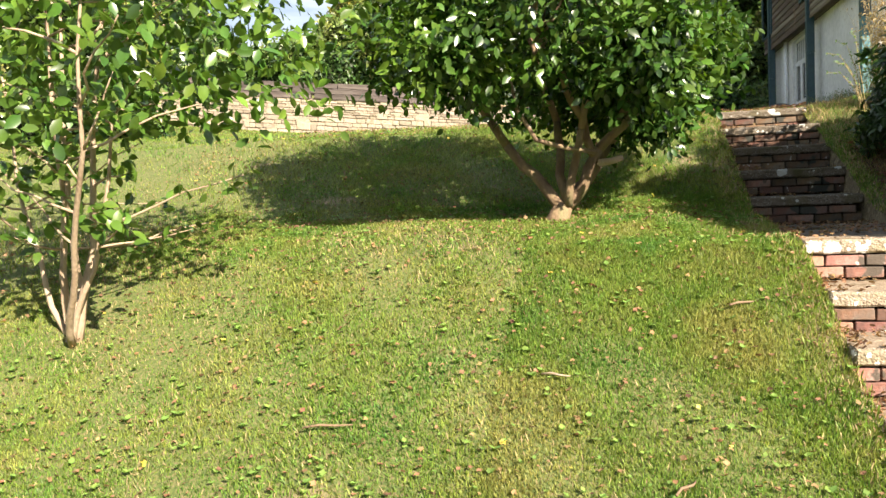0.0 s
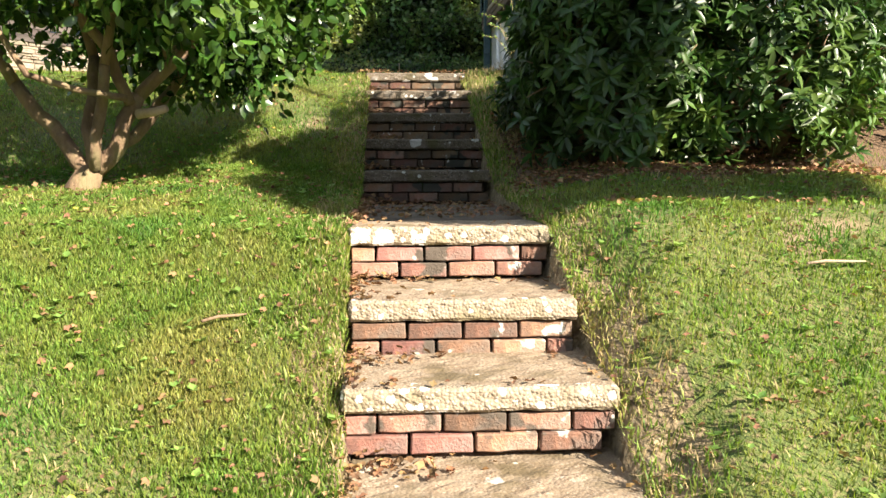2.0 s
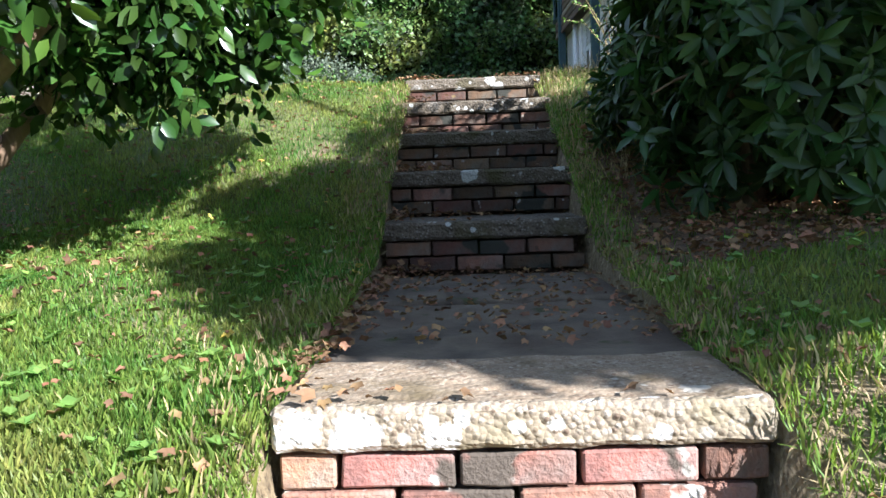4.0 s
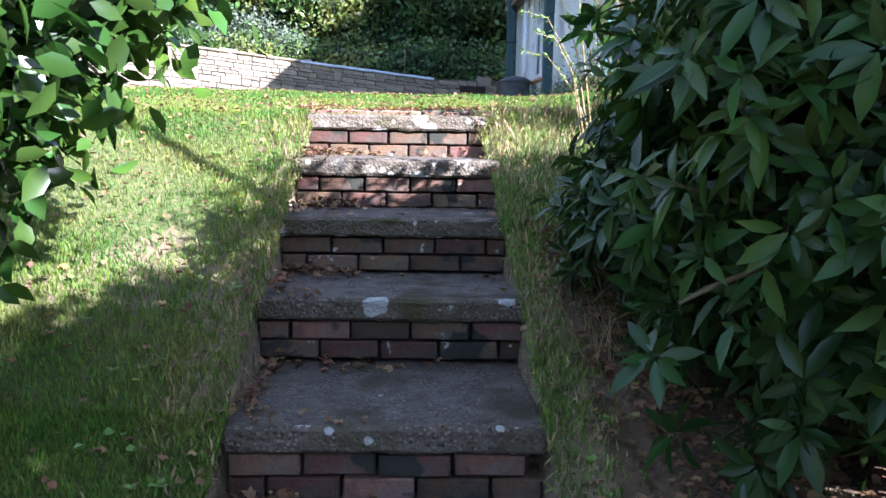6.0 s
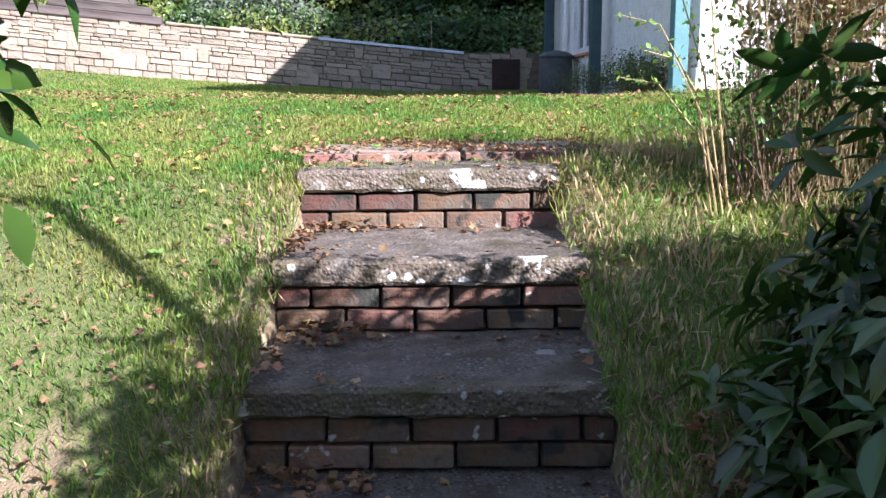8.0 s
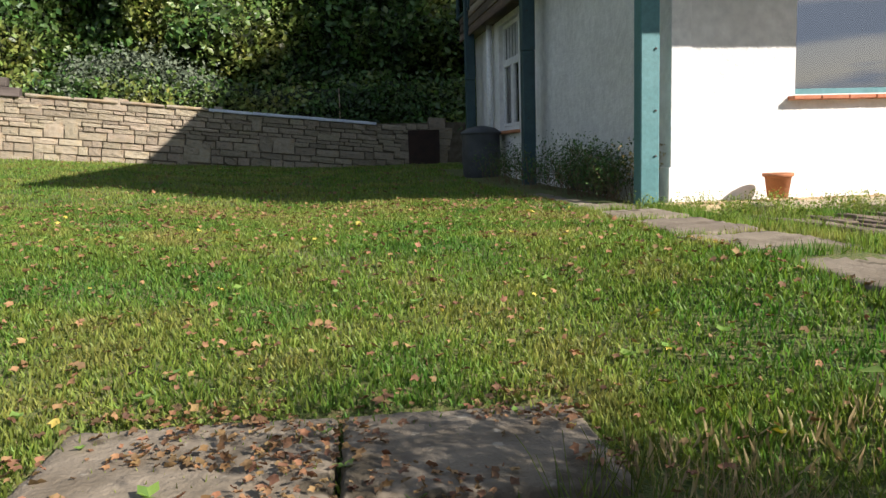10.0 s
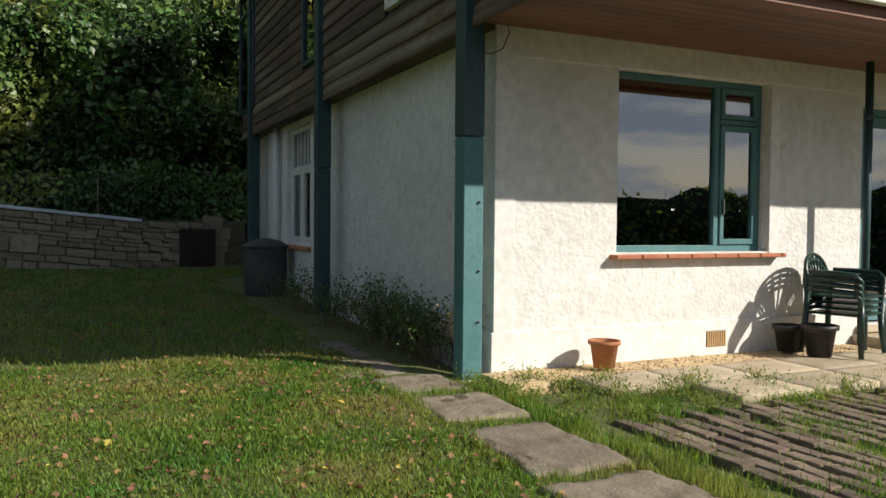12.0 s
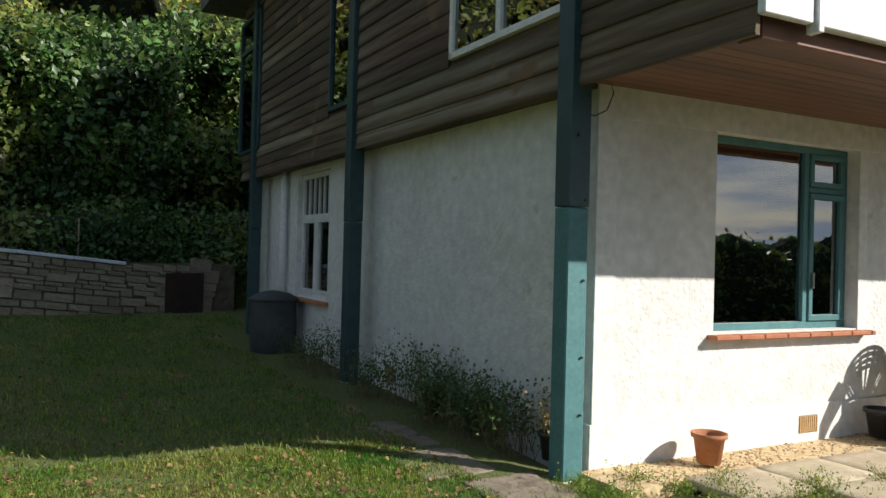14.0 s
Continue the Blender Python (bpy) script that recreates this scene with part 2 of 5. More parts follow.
PAVER = material("paving_brick", [(0.12, 0.088, 0.062), (0.25, 0.195, 0.145)], 0.9, 9, 8, 0.005, 80, spread=0.35)
GRAVEL = material("gravel", [(0.35, 0.24, 0.12), (0.55, 0.42, 0.26)], 0.85, 20, 4, spread=0.35, island=True)
STONE = material("walling_stone", [(0.19, 0.155, 0.105), (0.37, 0.315, 0.235), (0.33, 0.225, 0.115)], 0.9, 1.3, 9, 0.01, 30, spread=0.22,
                 spots=[((0.30, 0.25, 0.17), 3, 0.66)])
MORTAR = material("buff_mortar", [(0.10, 0.08, 0.055), (0.18, 0.15, 0.11)], 0.95, 9, 6, 0.006, 50)
LEAFMOULD = material("leaf_mould", [(0.055, 0.036, 0.02), (0.16, 0.10, 0.055), (0.10, 0.07, 0.04)], 0.97, 24, 8, 0.02, 60)
WORN_EARTH = material("worn_earth", [(0.11, 0.078, 0.042), (0.25, 0.19, 0.105), (0.17, 0.13, 0.07)], 0.96, 16, 8, 0.025, 45, spots=[((0.36, 0.29, 0.17), 22, 0.6)])
COPING = material("pale_coping", [(0.58, 0.64, 0.72), (0.72, 0.77, 0.84)], 0.7, 6, 6, 0.003, 50)
SLEEPER = material("sleeper_wood", [(0.055, 0.043, 0.036), (0.14, 0.115, 0.10)], 0.9, 6, 8, 0.01, 30, spread=0.25, stretch=(0.15, 1, 1))
RENDER = material("white_render", [(0.66, 0.65, 0.62), (0.76, 0.755, 0.73)], 0.9, 1.4, 8, 0.012, 26,
                  spots=[((0.58, 0.56, 0.5), 3, 0.68)])
RENDER_FLAT = material("white_paint", [(0.70, 0.69, 0.66), (0.77, 0.765, 0.74)], 0.8, 2, 8, 0.002, 60)
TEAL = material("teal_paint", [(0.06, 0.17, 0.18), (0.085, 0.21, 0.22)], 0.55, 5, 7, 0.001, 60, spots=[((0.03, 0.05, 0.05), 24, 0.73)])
# darker teal copy: painted shade on the posts, plain colour on frames and downpipe
TEAL_DARK_SHADE = material("dark_and_shaded_teal", [(0.02, 0.05, 0.06), (0.035, 0.08, 0.09)], 0.45, 5, 6, 0.001, 60)
CLAD = material("weathered_cladding", [(0.04, 0.026, 0.018), (0.105, 0.07, 0.045), (0.20, 0.17, 0.13)], 0.85, 3.2, 10, 0.005, 40, spread=0.38,
                stretch=(1, 0.12, 2.2), spots=[((0.17, 0.11, 0.065), 1.6, 0.62)])
SOFFITWOOD = material("brown_soffit", [(0.13, 0.06, 0.035), (0.2, 0.10, 0.06)], 0.6, 3, 8, 0.002, 50, stretch=(0.15, 1, 1), spread=0.15)
WHITE = material("white_gloss", [(0.7, 0.7, 0.68), (0.8, 0.8, 0.78)], 0.4, 4)
TERRACOTTA = material("terracotta", [(0.42, 0.15, 0.07), (0.5, 0.21, 0.11)], 0.8, 6, 8, 0.002, 60, spread=0.12)
PLASTIC = material("green_plastic", [(0.012, 0.035, 0.03), (0.02, 0.05, 0.042)], 0.32, 6)
BLACK = material("dark_plastic", [(0.015, 0.015, 0.015), (0.035, 0.033, 0.03)], 0.5, 8, bump=0.001)
LEAD = material("grey_plastic", [(0.035, 0.04, 0.045), (0.07, 0.075, 0.08)], 0.55, 5)
METAL = material("metal", [(0.35, 0.34, 0.3), (0.5, 0.48, 0.42)], 0.35, 9, metal=1.0)
AIRBRICK = material("air_brick", [(0.5, 0.32, 0.15), (0.58, 0.4, 0.2)], 0.8, 8)
INSIDE = material("room_plaster", [(0.25, 0.23, 0.2), (0.32, 0.3, 0.26)], 0.9, 2)
SLATE = material("roof_slate", [(0.08, 0.08, 0.09), (0.15, 0.14, 0.14)], 0.7, 4, 8, 0.01, 20)

GLASS = bpy.data.materials.new("window_glass")
GLASS.use_nodes = True
gn = GLASS.node_tree
g_fr, g_gl, g_tr, g_mx = (gn.nodes.new("ShaderNode" + k) for k in ("Fresnel", "BsdfGlossy", "BsdfTransparent", "MixShader"))
g_fr.inputs[0].default_value = 4.2
g_gl.inputs["Roughness"].default_value = 0.01
g_tr.inputs[0].default_value = (0.8, 0.85, 0.83, 1)
gn.links.new(g_fr.outputs[0], g_mx.inputs[0])
gn.links.new(g_tr.outputs[0], g_mx.inputs[1])
gn.links.new(g_gl.outputs[0], g_mx.inputs[2])
gn.links.new(g_mx.outputs[0], gn.nodes["Material Output"].inputs[0])


# ---- building blocks ----
def part(name, bm, mat, parent=None, label="", smooth=False):
    me = bpy.data.meshes.new(name)
    bm.normal_update()
    bm.to_mesh(me)
    bm.free()
    me.materials.append(mat)
    if smooth:
        me.shade_smooth()
    ob = new(name, me)
    ob.parent = parent
    return tagged(ob, label=label)


def group_at(name, m, label="", category="", group="", kind=""):
    e = new(name)
    e.matrix_world = m
    e.empty_display_size = 0.1
    return tagged(e, label, category, group, kind)


def piece(name, mesh, m, parent):
    ob = new(name, mesh)
    ob.parent = parent
    ob.matrix_local = m
    return ob


def box(bm, x0, x1, y0, y1, z0, z1, bevel=0.0, turn=None):
    r = bmesh.ops.create_cube(bm, size=1, matrix=Matrix.Translation(((x0 + x1) / 2, (y0 + y1) / 2, (z0 + z1) / 2)) @ Matrix.Diagonal((x1 - x0, y1 - y0, z1 - z0, 1)))
    vs = r["verts"]
    if bevel:
        es = list({e for v in vs for e in v.link_edges})
        b = bmesh.ops.bevel(bm, geom=es, offset=bevel, segments=1, profile=0.6, affect="EDGES")
        vs = b["verts"]
    if turn is not None:
        bmesh.ops.transform(bm, matrix=turn, verts=vs)
    return bm


def boxes(*rows, bevel=0.0):
    bm = bmesh.new()
    for r in rows:
        box(bm, *r, bevel=bevel)
    return bm


def rough_block(sx, sy, sz, seed, cuts=3, amount=0.004, bevel=0.006):
    """A worn block centred on its base."""
    bm = bmesh.new()
    box(bm, -sx / 2, sx / 2, -sy / 2, sy / 2, 0, sz, bevel)
    if cuts > 8:
        bmesh.ops.subdivide_edges(bm, edges=[e for e in bm.edges if e.calc_length() > 0.3], cuts=20, use_grid_fill=True)
        bmesh.ops.subdivide_edges(bm, edges=[e for e in bm.edges if 0.035 < e.calc_length() and abs((e.verts[0].co - e.verts[1].co).z) > 0.03], cuts=2, use_grid_fill=True)
        for v in bm.verts:
            v.co += noise.noise_vector(v.co * 45 + Vector((seed, 3, seed))) * amount * 0.75
    elif cuts:
        bmesh.ops.subdivide_edges(bm, edges=[e for e in bm.edges if e.calc_length() > 0.1], cuts=cuts, use_grid_fill=True)
    for v in bm.verts:
        v.co += noise.noise_vector(v.co * 14 + Vector((seed * 7.1, seed, 0))) * amount * (0.4 if cuts > 8 else 1)
    return bm


def mesh_of(name, bm, mat, smooth=False):
    me = bpy.data.meshes.new(name)
    bm.to_mesh(me)
    bm.free()
    me.materials.append(mat)
    if smooth:
        me.shade_smooth()
    return me


def tube(bm, pts, radii, n=7):
    rings = []
    for i, p in enumerate(pts):
        p = Vector(p)
        d = Vector(pts[min(i + 1, len(pts) - 1)]) - Vector(pts[max(i - 1, 0)])
        q = d.to_track_quat("Z", "Y")
        rings.append([bm.verts.new(p + q @ Vector((math.cos(a) * radii[i], math.sin(a) * radii[i], 0)))
                      for a in (2 * math.pi * k / n for k in range(n))])
    for a, b in zip(rings, rings[1:]):
        for k in range(n):
            bm.faces.new((a[k], a[(k + 1) % n], b[(k + 1) % n], b[k]))
    bm.faces.new(rings[-1])
    bm.faces.new(rings[0][::-1])
    return bm


def lathe(bm, profile, n=24, centre=(0, 0, 0)):
    """A turned shape from (radius, height) pairs."""
    rings = []
    for r, z in profile:
        rings.append([bm.verts.new((centre[0] + r * math.cos(2 * math.pi * k / n), centre[1] + r * math.sin(2 * math.pi * k / n), centre[2] + z)) for k in range(n)])
    for a, b in zip(rings, rings[1:]):
        for k in range(n):
            bm.faces.new((a[k], a[(k + 1) % n], b[(k + 1) % n], b[k]))
    bm.faces.new(rings[0][::-1])
    return bm


def many(name, verts, faces, turns, places, mat, parent=None, smooth=False):
    """One mesh of many small alike pieces: turns (N,3,3), places (N,3)."""
    tv, tf = np.asarray(verts, float), np.asarray(faces, int)
    n, k, f = len(places), len(tv), len(tf)
    co = (np.einsum("nij,kj->nki", turns, tv) + places[:, None, :]).reshape(-1, 3)
    idx = (tf[None] + (np.arange(n) * k)[:, None, None]).reshape(-1)
    me = bpy.data.meshes.new(name)
    me.vertices.add(n * k)
    me.vertices.foreach_set("co", co.astype(np.float32).ravel())
    side = tf.shape[1]
    me.loops.add(n * f * side)
    me.loops.foreach_set("vertex_index", idx.astype(np.int32))
    me.polygons.add(n * f)
    me.polygons.foreach_set("loop_start", np.arange(0, n * f * side, side, dtype=np.int32))
    me.update(calc_edges=True)
    me.materials.append(mat)
    if smooth:
        me.shade_smooth()
    ob = new(name, me)
    ob.parent = parent
    return ob


def frames_from(normal, along):
    """Rotation matrices (N,3,3) whose z is near normal and whose y is along."""
    y = along / np.linalg.norm(along, axis=1, keepdims=True)
    x = np.cross(y, normal)
    x /= np.linalg.norm(x, axis=1, keepdims=True) + 1e-9
    z = np.cross(x, y)
    return np.stack([x, y, z], axis=2)


LEAF_V = [(0, 0, 0), (-0.24, 0.28, 0.05), (0.24, 0.28, 0.05), (0, 0.3, -0.01), (-0.25, 0.62, 0.03), (0.25, 0.62, 0.03), (0, 0.64, -0.03), (0, 1, -0.1)]
LEAF_F = [(0, 3, 1), (0, 2, 3), (1, 3, 4), (3, 6, 4), (3, 2, 6), (2, 5, 6), (4, 6, 7), (6, 5, 7)]
QUAD_V = [(0, 0, 0), (-0.3, 0.5, 0.06), (0, 1, -0.04), (0.3, 0.5, 0.06)]
QUAD_F = [(0, 2, 1), (0, 3, 2)]
LONG_V = [(x * 0.58, y, z) for x, y, z in LEAF_V]


def smooth_step(a, b, x):
    k = np.clip((x - a) / (b - a), 0, 1)
    return k * k * (3 - 2 * k)


# ---- ground ----
HX, HY, HA = 2.595, 9.493, radians(2.0)   # front corner of the house and its turn
PATIO = 1.46
ground_y = [-80, -12, -5.5, -2.1, -1.55, 0, 0.9, 1.9, 2.35, 4.65, 5.45, 6.6, 7.5, 9.5, 14, 19.5, 24, 80]
ground_z = [-4, -1.25, -1.07, -0.99, -0.79, -0.02, 0.14, 0.2, 0.3, 1.22, 1.25, 1.38, 1.48, 1.49, 1.51, 1.66, 1.9, 3]
# nosing of each step: y, z, left x, right x
STEPS = [(-1.543, -0.733, -0.423, 0.527), (-1.02, -0.475, -0.445, 0.521), (-0.532, -0.253, -0.443, 0.482), (0.0, 0.0, -0.47, 0.47),
         (2.284, 0.242, -0.505, 0.465), (2.93, 0.497, -0.525, 0.486), (3.467, 0.746, -0.531, 0.477), (3.95, 0.988, -0.53, 0.486), (4.547, 1.22, -0.542, 0.476)]
stair_y = [s[0] for s in STEPS]
stair_c = [(s[2] + s[3]) / 2 for s in STEPS]


def lie(x, y):
    """Height of the lawn."""
    x, y = np.asarray(x, float), np.asarray(y, float)
    z = np.interp(y, ground_y, ground_z)
    left = np.clip(-x - 0.5, 0, 40)
    z = z + (0.05 * left + 0.003 * left ** 2) * smooth_step(4, 16, y)
    z = z + 0.16 * smooth_step(0.9, 1.7, x) * smooth_step(4.4, 5.6, y) * (1 - smooth_step(6.2, 7.6, y))
    c = np.interp(y, stair_y, stair_c)
    wob = 0.05 * np.sin(y * 7.3 + 1) + 0.03 * np.sin(y * 17.0)
    z = z + 0.15 * smooth_step(0.50, 0.80, x - c + wob) * (1 - smooth_step(-0.25, 0.3, y)) * smooth_step(-2.4, -1.7, y)
    z = z + 0.07 * smooth_step(0.45, 0.8, x - c) * (1 - smooth_step(4.2, 5.2, y)) * smooth_step(-0.25, 0.3, y)
    z = z - 0.11 * (1 - smooth_step(0.5, 1.3, np.abs(x - c))) * smooth_step(0.1, 0.6, y) * (1 - smooth_step(1.8, 2.5, y))
    z = z + 0.35 * smooth_step(0.9, 2.4, x) * smooth_step(1.6, 3.4, y) * (1 - smooth_step(3.6, 5.6, y))
    z = z + 0.012 * np.sin(x * 5.1 + y * 2.3) * np.cos(y * 4.3 - x * 1.7) + 0.03 * np.sin(x * 0.9 + 1.3) * np.sin(y * 0.8 + x * 0.3) * (y < 5)
    return z


def in_stairs(x, y, grow=0.0):
    c = np.interp(y, stair_y, stair_c)
    return (np.abs(x - c) < 0.485 + grow) & (y > -2.5) & (y < 4.62)


def under_shrub(x, y):
    """1 where the rhododendrons keep the grass away, 0 on the open lawn."""
    edge = 0.95 + 0.14 * np.sin(x * 3.1) + 0.08 * np.sin(x * 9 + y * 4)
    return smooth_step(0.5, 0.68, x) * smooth_step(edge - 0.1, edge + 0.15, y) * (1 - smooth_step(3.0, 3.5, y + 0.1 * np.sin(x * 5)))


def ground_at(x, y):
    return float(lie(x, y))


def axis(lo, hi, near_lo, near_hi, fine, coarse):
    a = list(np.arange(near_lo, near_hi, fine))
    s, p = fine, near_hi
    while p < hi:
        a.append(p)
        s = min(s * 1.25, coarse)
        p += s
    a.append(hi)
    s, p, b = fine, near_lo, []
    while p > lo:
        s = min(s * 1.25, coarse)
        p -= s
        b.append(p)
    return np.array(sorted(b) + a)


def make_ground():
    xs, ys = axis(-120, 120, -1.2, 1.2, 0.05, 6), axis(-80, 120, -2.8, 5.6, 0.06, 6)
    gx, gy = np.meshgrid(xs, ys)
    gz = lie(gx, gy) - 0.01
    tread = np.full(gx.shape, -1.0)
    for y0, z0 in [(s[0], s[1]) for s in STEPS]:
        tread = np.where(gy > y0 + 0.19, z0, tread)
    gz = np.where(in_stairs(gx, gy), np.minimum(gz, tread - 0.10), gz)
    hu = (gx - HX) * math.cos(HA) + (gy - HY) * math.sin(HA)
    hv = -(gx - HX) * math.sin(HA) + (gy - HY) * math.cos(HA)
    gz = np.where((gx > 2.4) & (gy > 5.2) & (hv < 0.2), 1.458, gz)
    gz = np.where((gx > 1.72) & (gx <= 2.4) & (gy > 5.2) & (hv < 0.2), np.maximum(gz, 1.45), gz)
    gz = np.where((hu > 0.1) & (hu < 8.8) & (hv > 0) & (hv < 7.7), 1.3, gz)
    gz = np.where((np.abs(gx + 0.05) < 0.62) & (gy > 4.6) & (gy < 5.66), gz - 0.035, gz)
    co = np.stack([gx, gy, gz], -1).reshape(-1, 3)
    w, h = len(xs), len(ys)
    i = (np.arange(h - 1)[:, None] * w + np.arange(w - 1)[None]).ravel()
    fs = np.stack([i, i + 1, i + w + 1, i + w], 1)
    me = bpy.data.meshes.new("ground")
    me.vertices.add(len(co))
    me.vertices.foreach_set("co", co.astype(np.float32).ravel())
    me.loops.add(len(fs) * 4)
    me.loops.foreach_set("vertex_index", fs.astype(np.int32).ravel())
    me.polygons.add(len(fs))
    me.polygons.foreach_set("loop_start", np.arange(0, len(fs) * 4, 4, dtype=np.int32))
    me.update(calc_edges=True)
    me.materials.append(TURF)
    me.materials.append(WORN_EARTH)
    me.materials.append(LEAFMOULD)
    mx, my = (xs[:-1] + xs[1:]) / 2, (ys[:-1] + ys[1:]) / 2
    cx, cy = np.meshgrid(mx, my)
    off = cx - np.interp(cy, stair_y, stair_c)
    ragged = 0.05 * np.sin(cy * 9.1) + 0.035 * np.sin(cy * 23 + cx * 9)
    kind = np.where((np.abs(off) < 0.66 + ragged) & (cy > -2.5) & (cy < 4.75), 1, 0)
    kind = np.where(under_shrub(cx, cy) > 0.5, 2, kind)
    me.polygons.foreach_set("material_index", kind.astype(np.int32).ravel())
    me.shade_smooth()
    tagged(new("ground", me), "sloping garden lawn with patchy soil and thatch", "ground", kind="structure")


make_ground()

# ---- house ----
HOUSE = pose(HX, HY, 0.30) @ Matrix.Rotation(HA, 4, "Z")
Z0, PLINTH, SOFFIT = 1.18, 1.46, 3.57
DEEP, WIDE = 7.9, 9.0


def wall_with_holes(name, length, z0, z1, thick, holes, m, mat, label, parent=None):
    """A wall along local x, from y=0 inwards, with rectangular holes (x0, x1, z0, z1)."""
    bm = bmesh.new()
    xs = sorted({0, length, *[h[0] for h in holes], *[h[1] for h in holes]})
    zs = sorted({z0, z1, *[h[2] for h in holes], *[h[3] for h in holes]})
    def solid(i, j):
        if not (0 <= i < len(xs) - 1 and 0 <= j < len(zs) - 1):
            return False
        cx, cz = (xs[i] + xs[i + 1]) / 2, (zs[j] + zs[j + 1]) / 2
        return not any(h[0] < cx < h[1] and h[2] < cz < h[3] for h in holes)
    def quad(*p):
        bm.faces.new([bm.verts.new(q) for q in p])
    for i in range(len(xs) - 1):
        for j in range(len(zs) - 1):
            if not solid(i, j):
                continue
            a, b, c, d = xs[i], xs[i + 1], zs[j], zs[j + 1]
            quad((a, 0, c), (b, 0, c), (b, 0, d), (a, 0, d))
            quad((a, thick, c), (a, thick, d), (b, thick, d), (b, thick, c))
            if not solid(i - 1, j):
                quad((a, 0, c), (a, 0, d), (a, thick, d), (a, thick, c))
            if not solid(i + 1, j):
                quad((b, 0, c), (b, thick, c), (b, thick, d), (b, 0, d))
            if not solid(i, j - 1):
                quad((a, 0, c), (a, thick, c), (b, thick, c), (b, 0, c))
            if not solid(i, j + 1):
                quad((a, 0, d), (b, 0, d), (b, thick, d), (a, thick, d))
    bmesh.ops.remove_doubles(bm, verts=bm.verts, dist=0.0005)
    ob = part(name, bm, mat, parent)
    ob.matrix_world = m
    return tagged(ob, label, kind="structure")


SIDE = HOUSE @ pose(0, DEEP, 0, 0, 0, -90)      # local x runs from the far corner to the front one
W_FRONT = (1.03, 2.55, 2.0, 3.365)
DOOR = (3.64, 4.5, 1.34, 3.26)
W_SIDE = (4.82, 6.02, 1.9, 3.45)
wall_with_holes("wall_south", WIDE, Z0 - 0.3, SOFFIT, 0.3, [W_FRONT, DOOR], HOUSE, RENDER, "white rough-rendered house wall under a timber overhang")
wall_with_holes("wall_west", DEEP - 0.3, Z0 - 0.3, SOFFIT, 0.3, [(DEEP - W_SIDE[1], DEEP - W_SIDE[0], W_SIDE[2], W_SIDE[3])], SIDE, RENDER,
                "white rough-rendered side wall of the house in shade")
for nm, b in {"wall_north": (0, WIDE, DEEP - 0.3, DEEP, Z0 - 0.3, SOFFIT), "wall_east": (WIDE - 0.3, WIDE, 0.3, DEEP - 0.3, Z0 - 0.3, SOFFIT)}.items():
    o = part(nm, boxes(b), RENDER)
    o.matrix_world = HOUSE
    tagged(o, "plain rendered house wall", kind="structure")
o = part("floor", boxes((0.3, WIDE - 0.3, 0.3, DEEP - 0.3, 1.2, 1.34)), INSIDE)
o.matrix_world = HOUSE
tagged(o, "floor inside the house", kind="structure")
o = part("ceiling", boxes((0.3, WIDE - 0.3, 0.3, DEEP - 0.3, SOFFIT - 0.1, SOFFIT - 0.005)), INSIDE)
o.matrix_world = HOUSE
tagged(o, "ceiling inside the house", kind="structure")
for nm, b in {"partition": (3.0, 3.1, 0.3, 4.0, 1.34, SOFFIT - 0.1), "partition.001": (0.3, 3.0, 3.9, 4.0, 1.34, SOFFIT - 0.1)}.items():
    o = part("wall_inner", boxes(b), INSIDE)
    o.matrix_world = HOUSE
    tagged(o, "plain inner wall", kind="structure")
bm = boxes((-0.018, W_FRONT[0] + 2.6, -0.018, -0.001, Z0 - 0.3, PLINTH), (4.52, WIDE, -0.018, -0.001, Z0 - 0.3, PLINTH), (-0.018, -0.001, 0, DEEP, Z0 - 0.3, PLINTH), bevel=0.004)
o = part("plinth_band", bm, RENDER_FLAT)
o.matrix_world = HOUSE
tagged(o, "smooth white painted plinth band", kind="structure")
bm = boxes((0.0, 0.16, -0.012, -0.001, PLINTH, SOFFIT), (0.16, WIDE, -0.012, -0.001, 3.36, SOFFIT), (W_FRONT[1] - 0.0, W_FRONT[1] + 0.10, -0.008, -0.001, 1.95, 3.36), bevel=0.003)
o = part("render_band", bm, RENDER_FLAT)
o.matrix_world = HOUSE
tagged(o, "smooth white band framing the rough render", kind="structure")


def ring(x0, x1, z0, z1, w, y0, y1):
    return [(x0, x1, y0, y1, z0, z0 + w), (x0, x1, y0, y1, z1 - w, z1), (x0, x0 + w, y0, y1, z0 + w, z1 - w), (x1 - w, x1, y0, y1, z0 + w, z1 - w)]


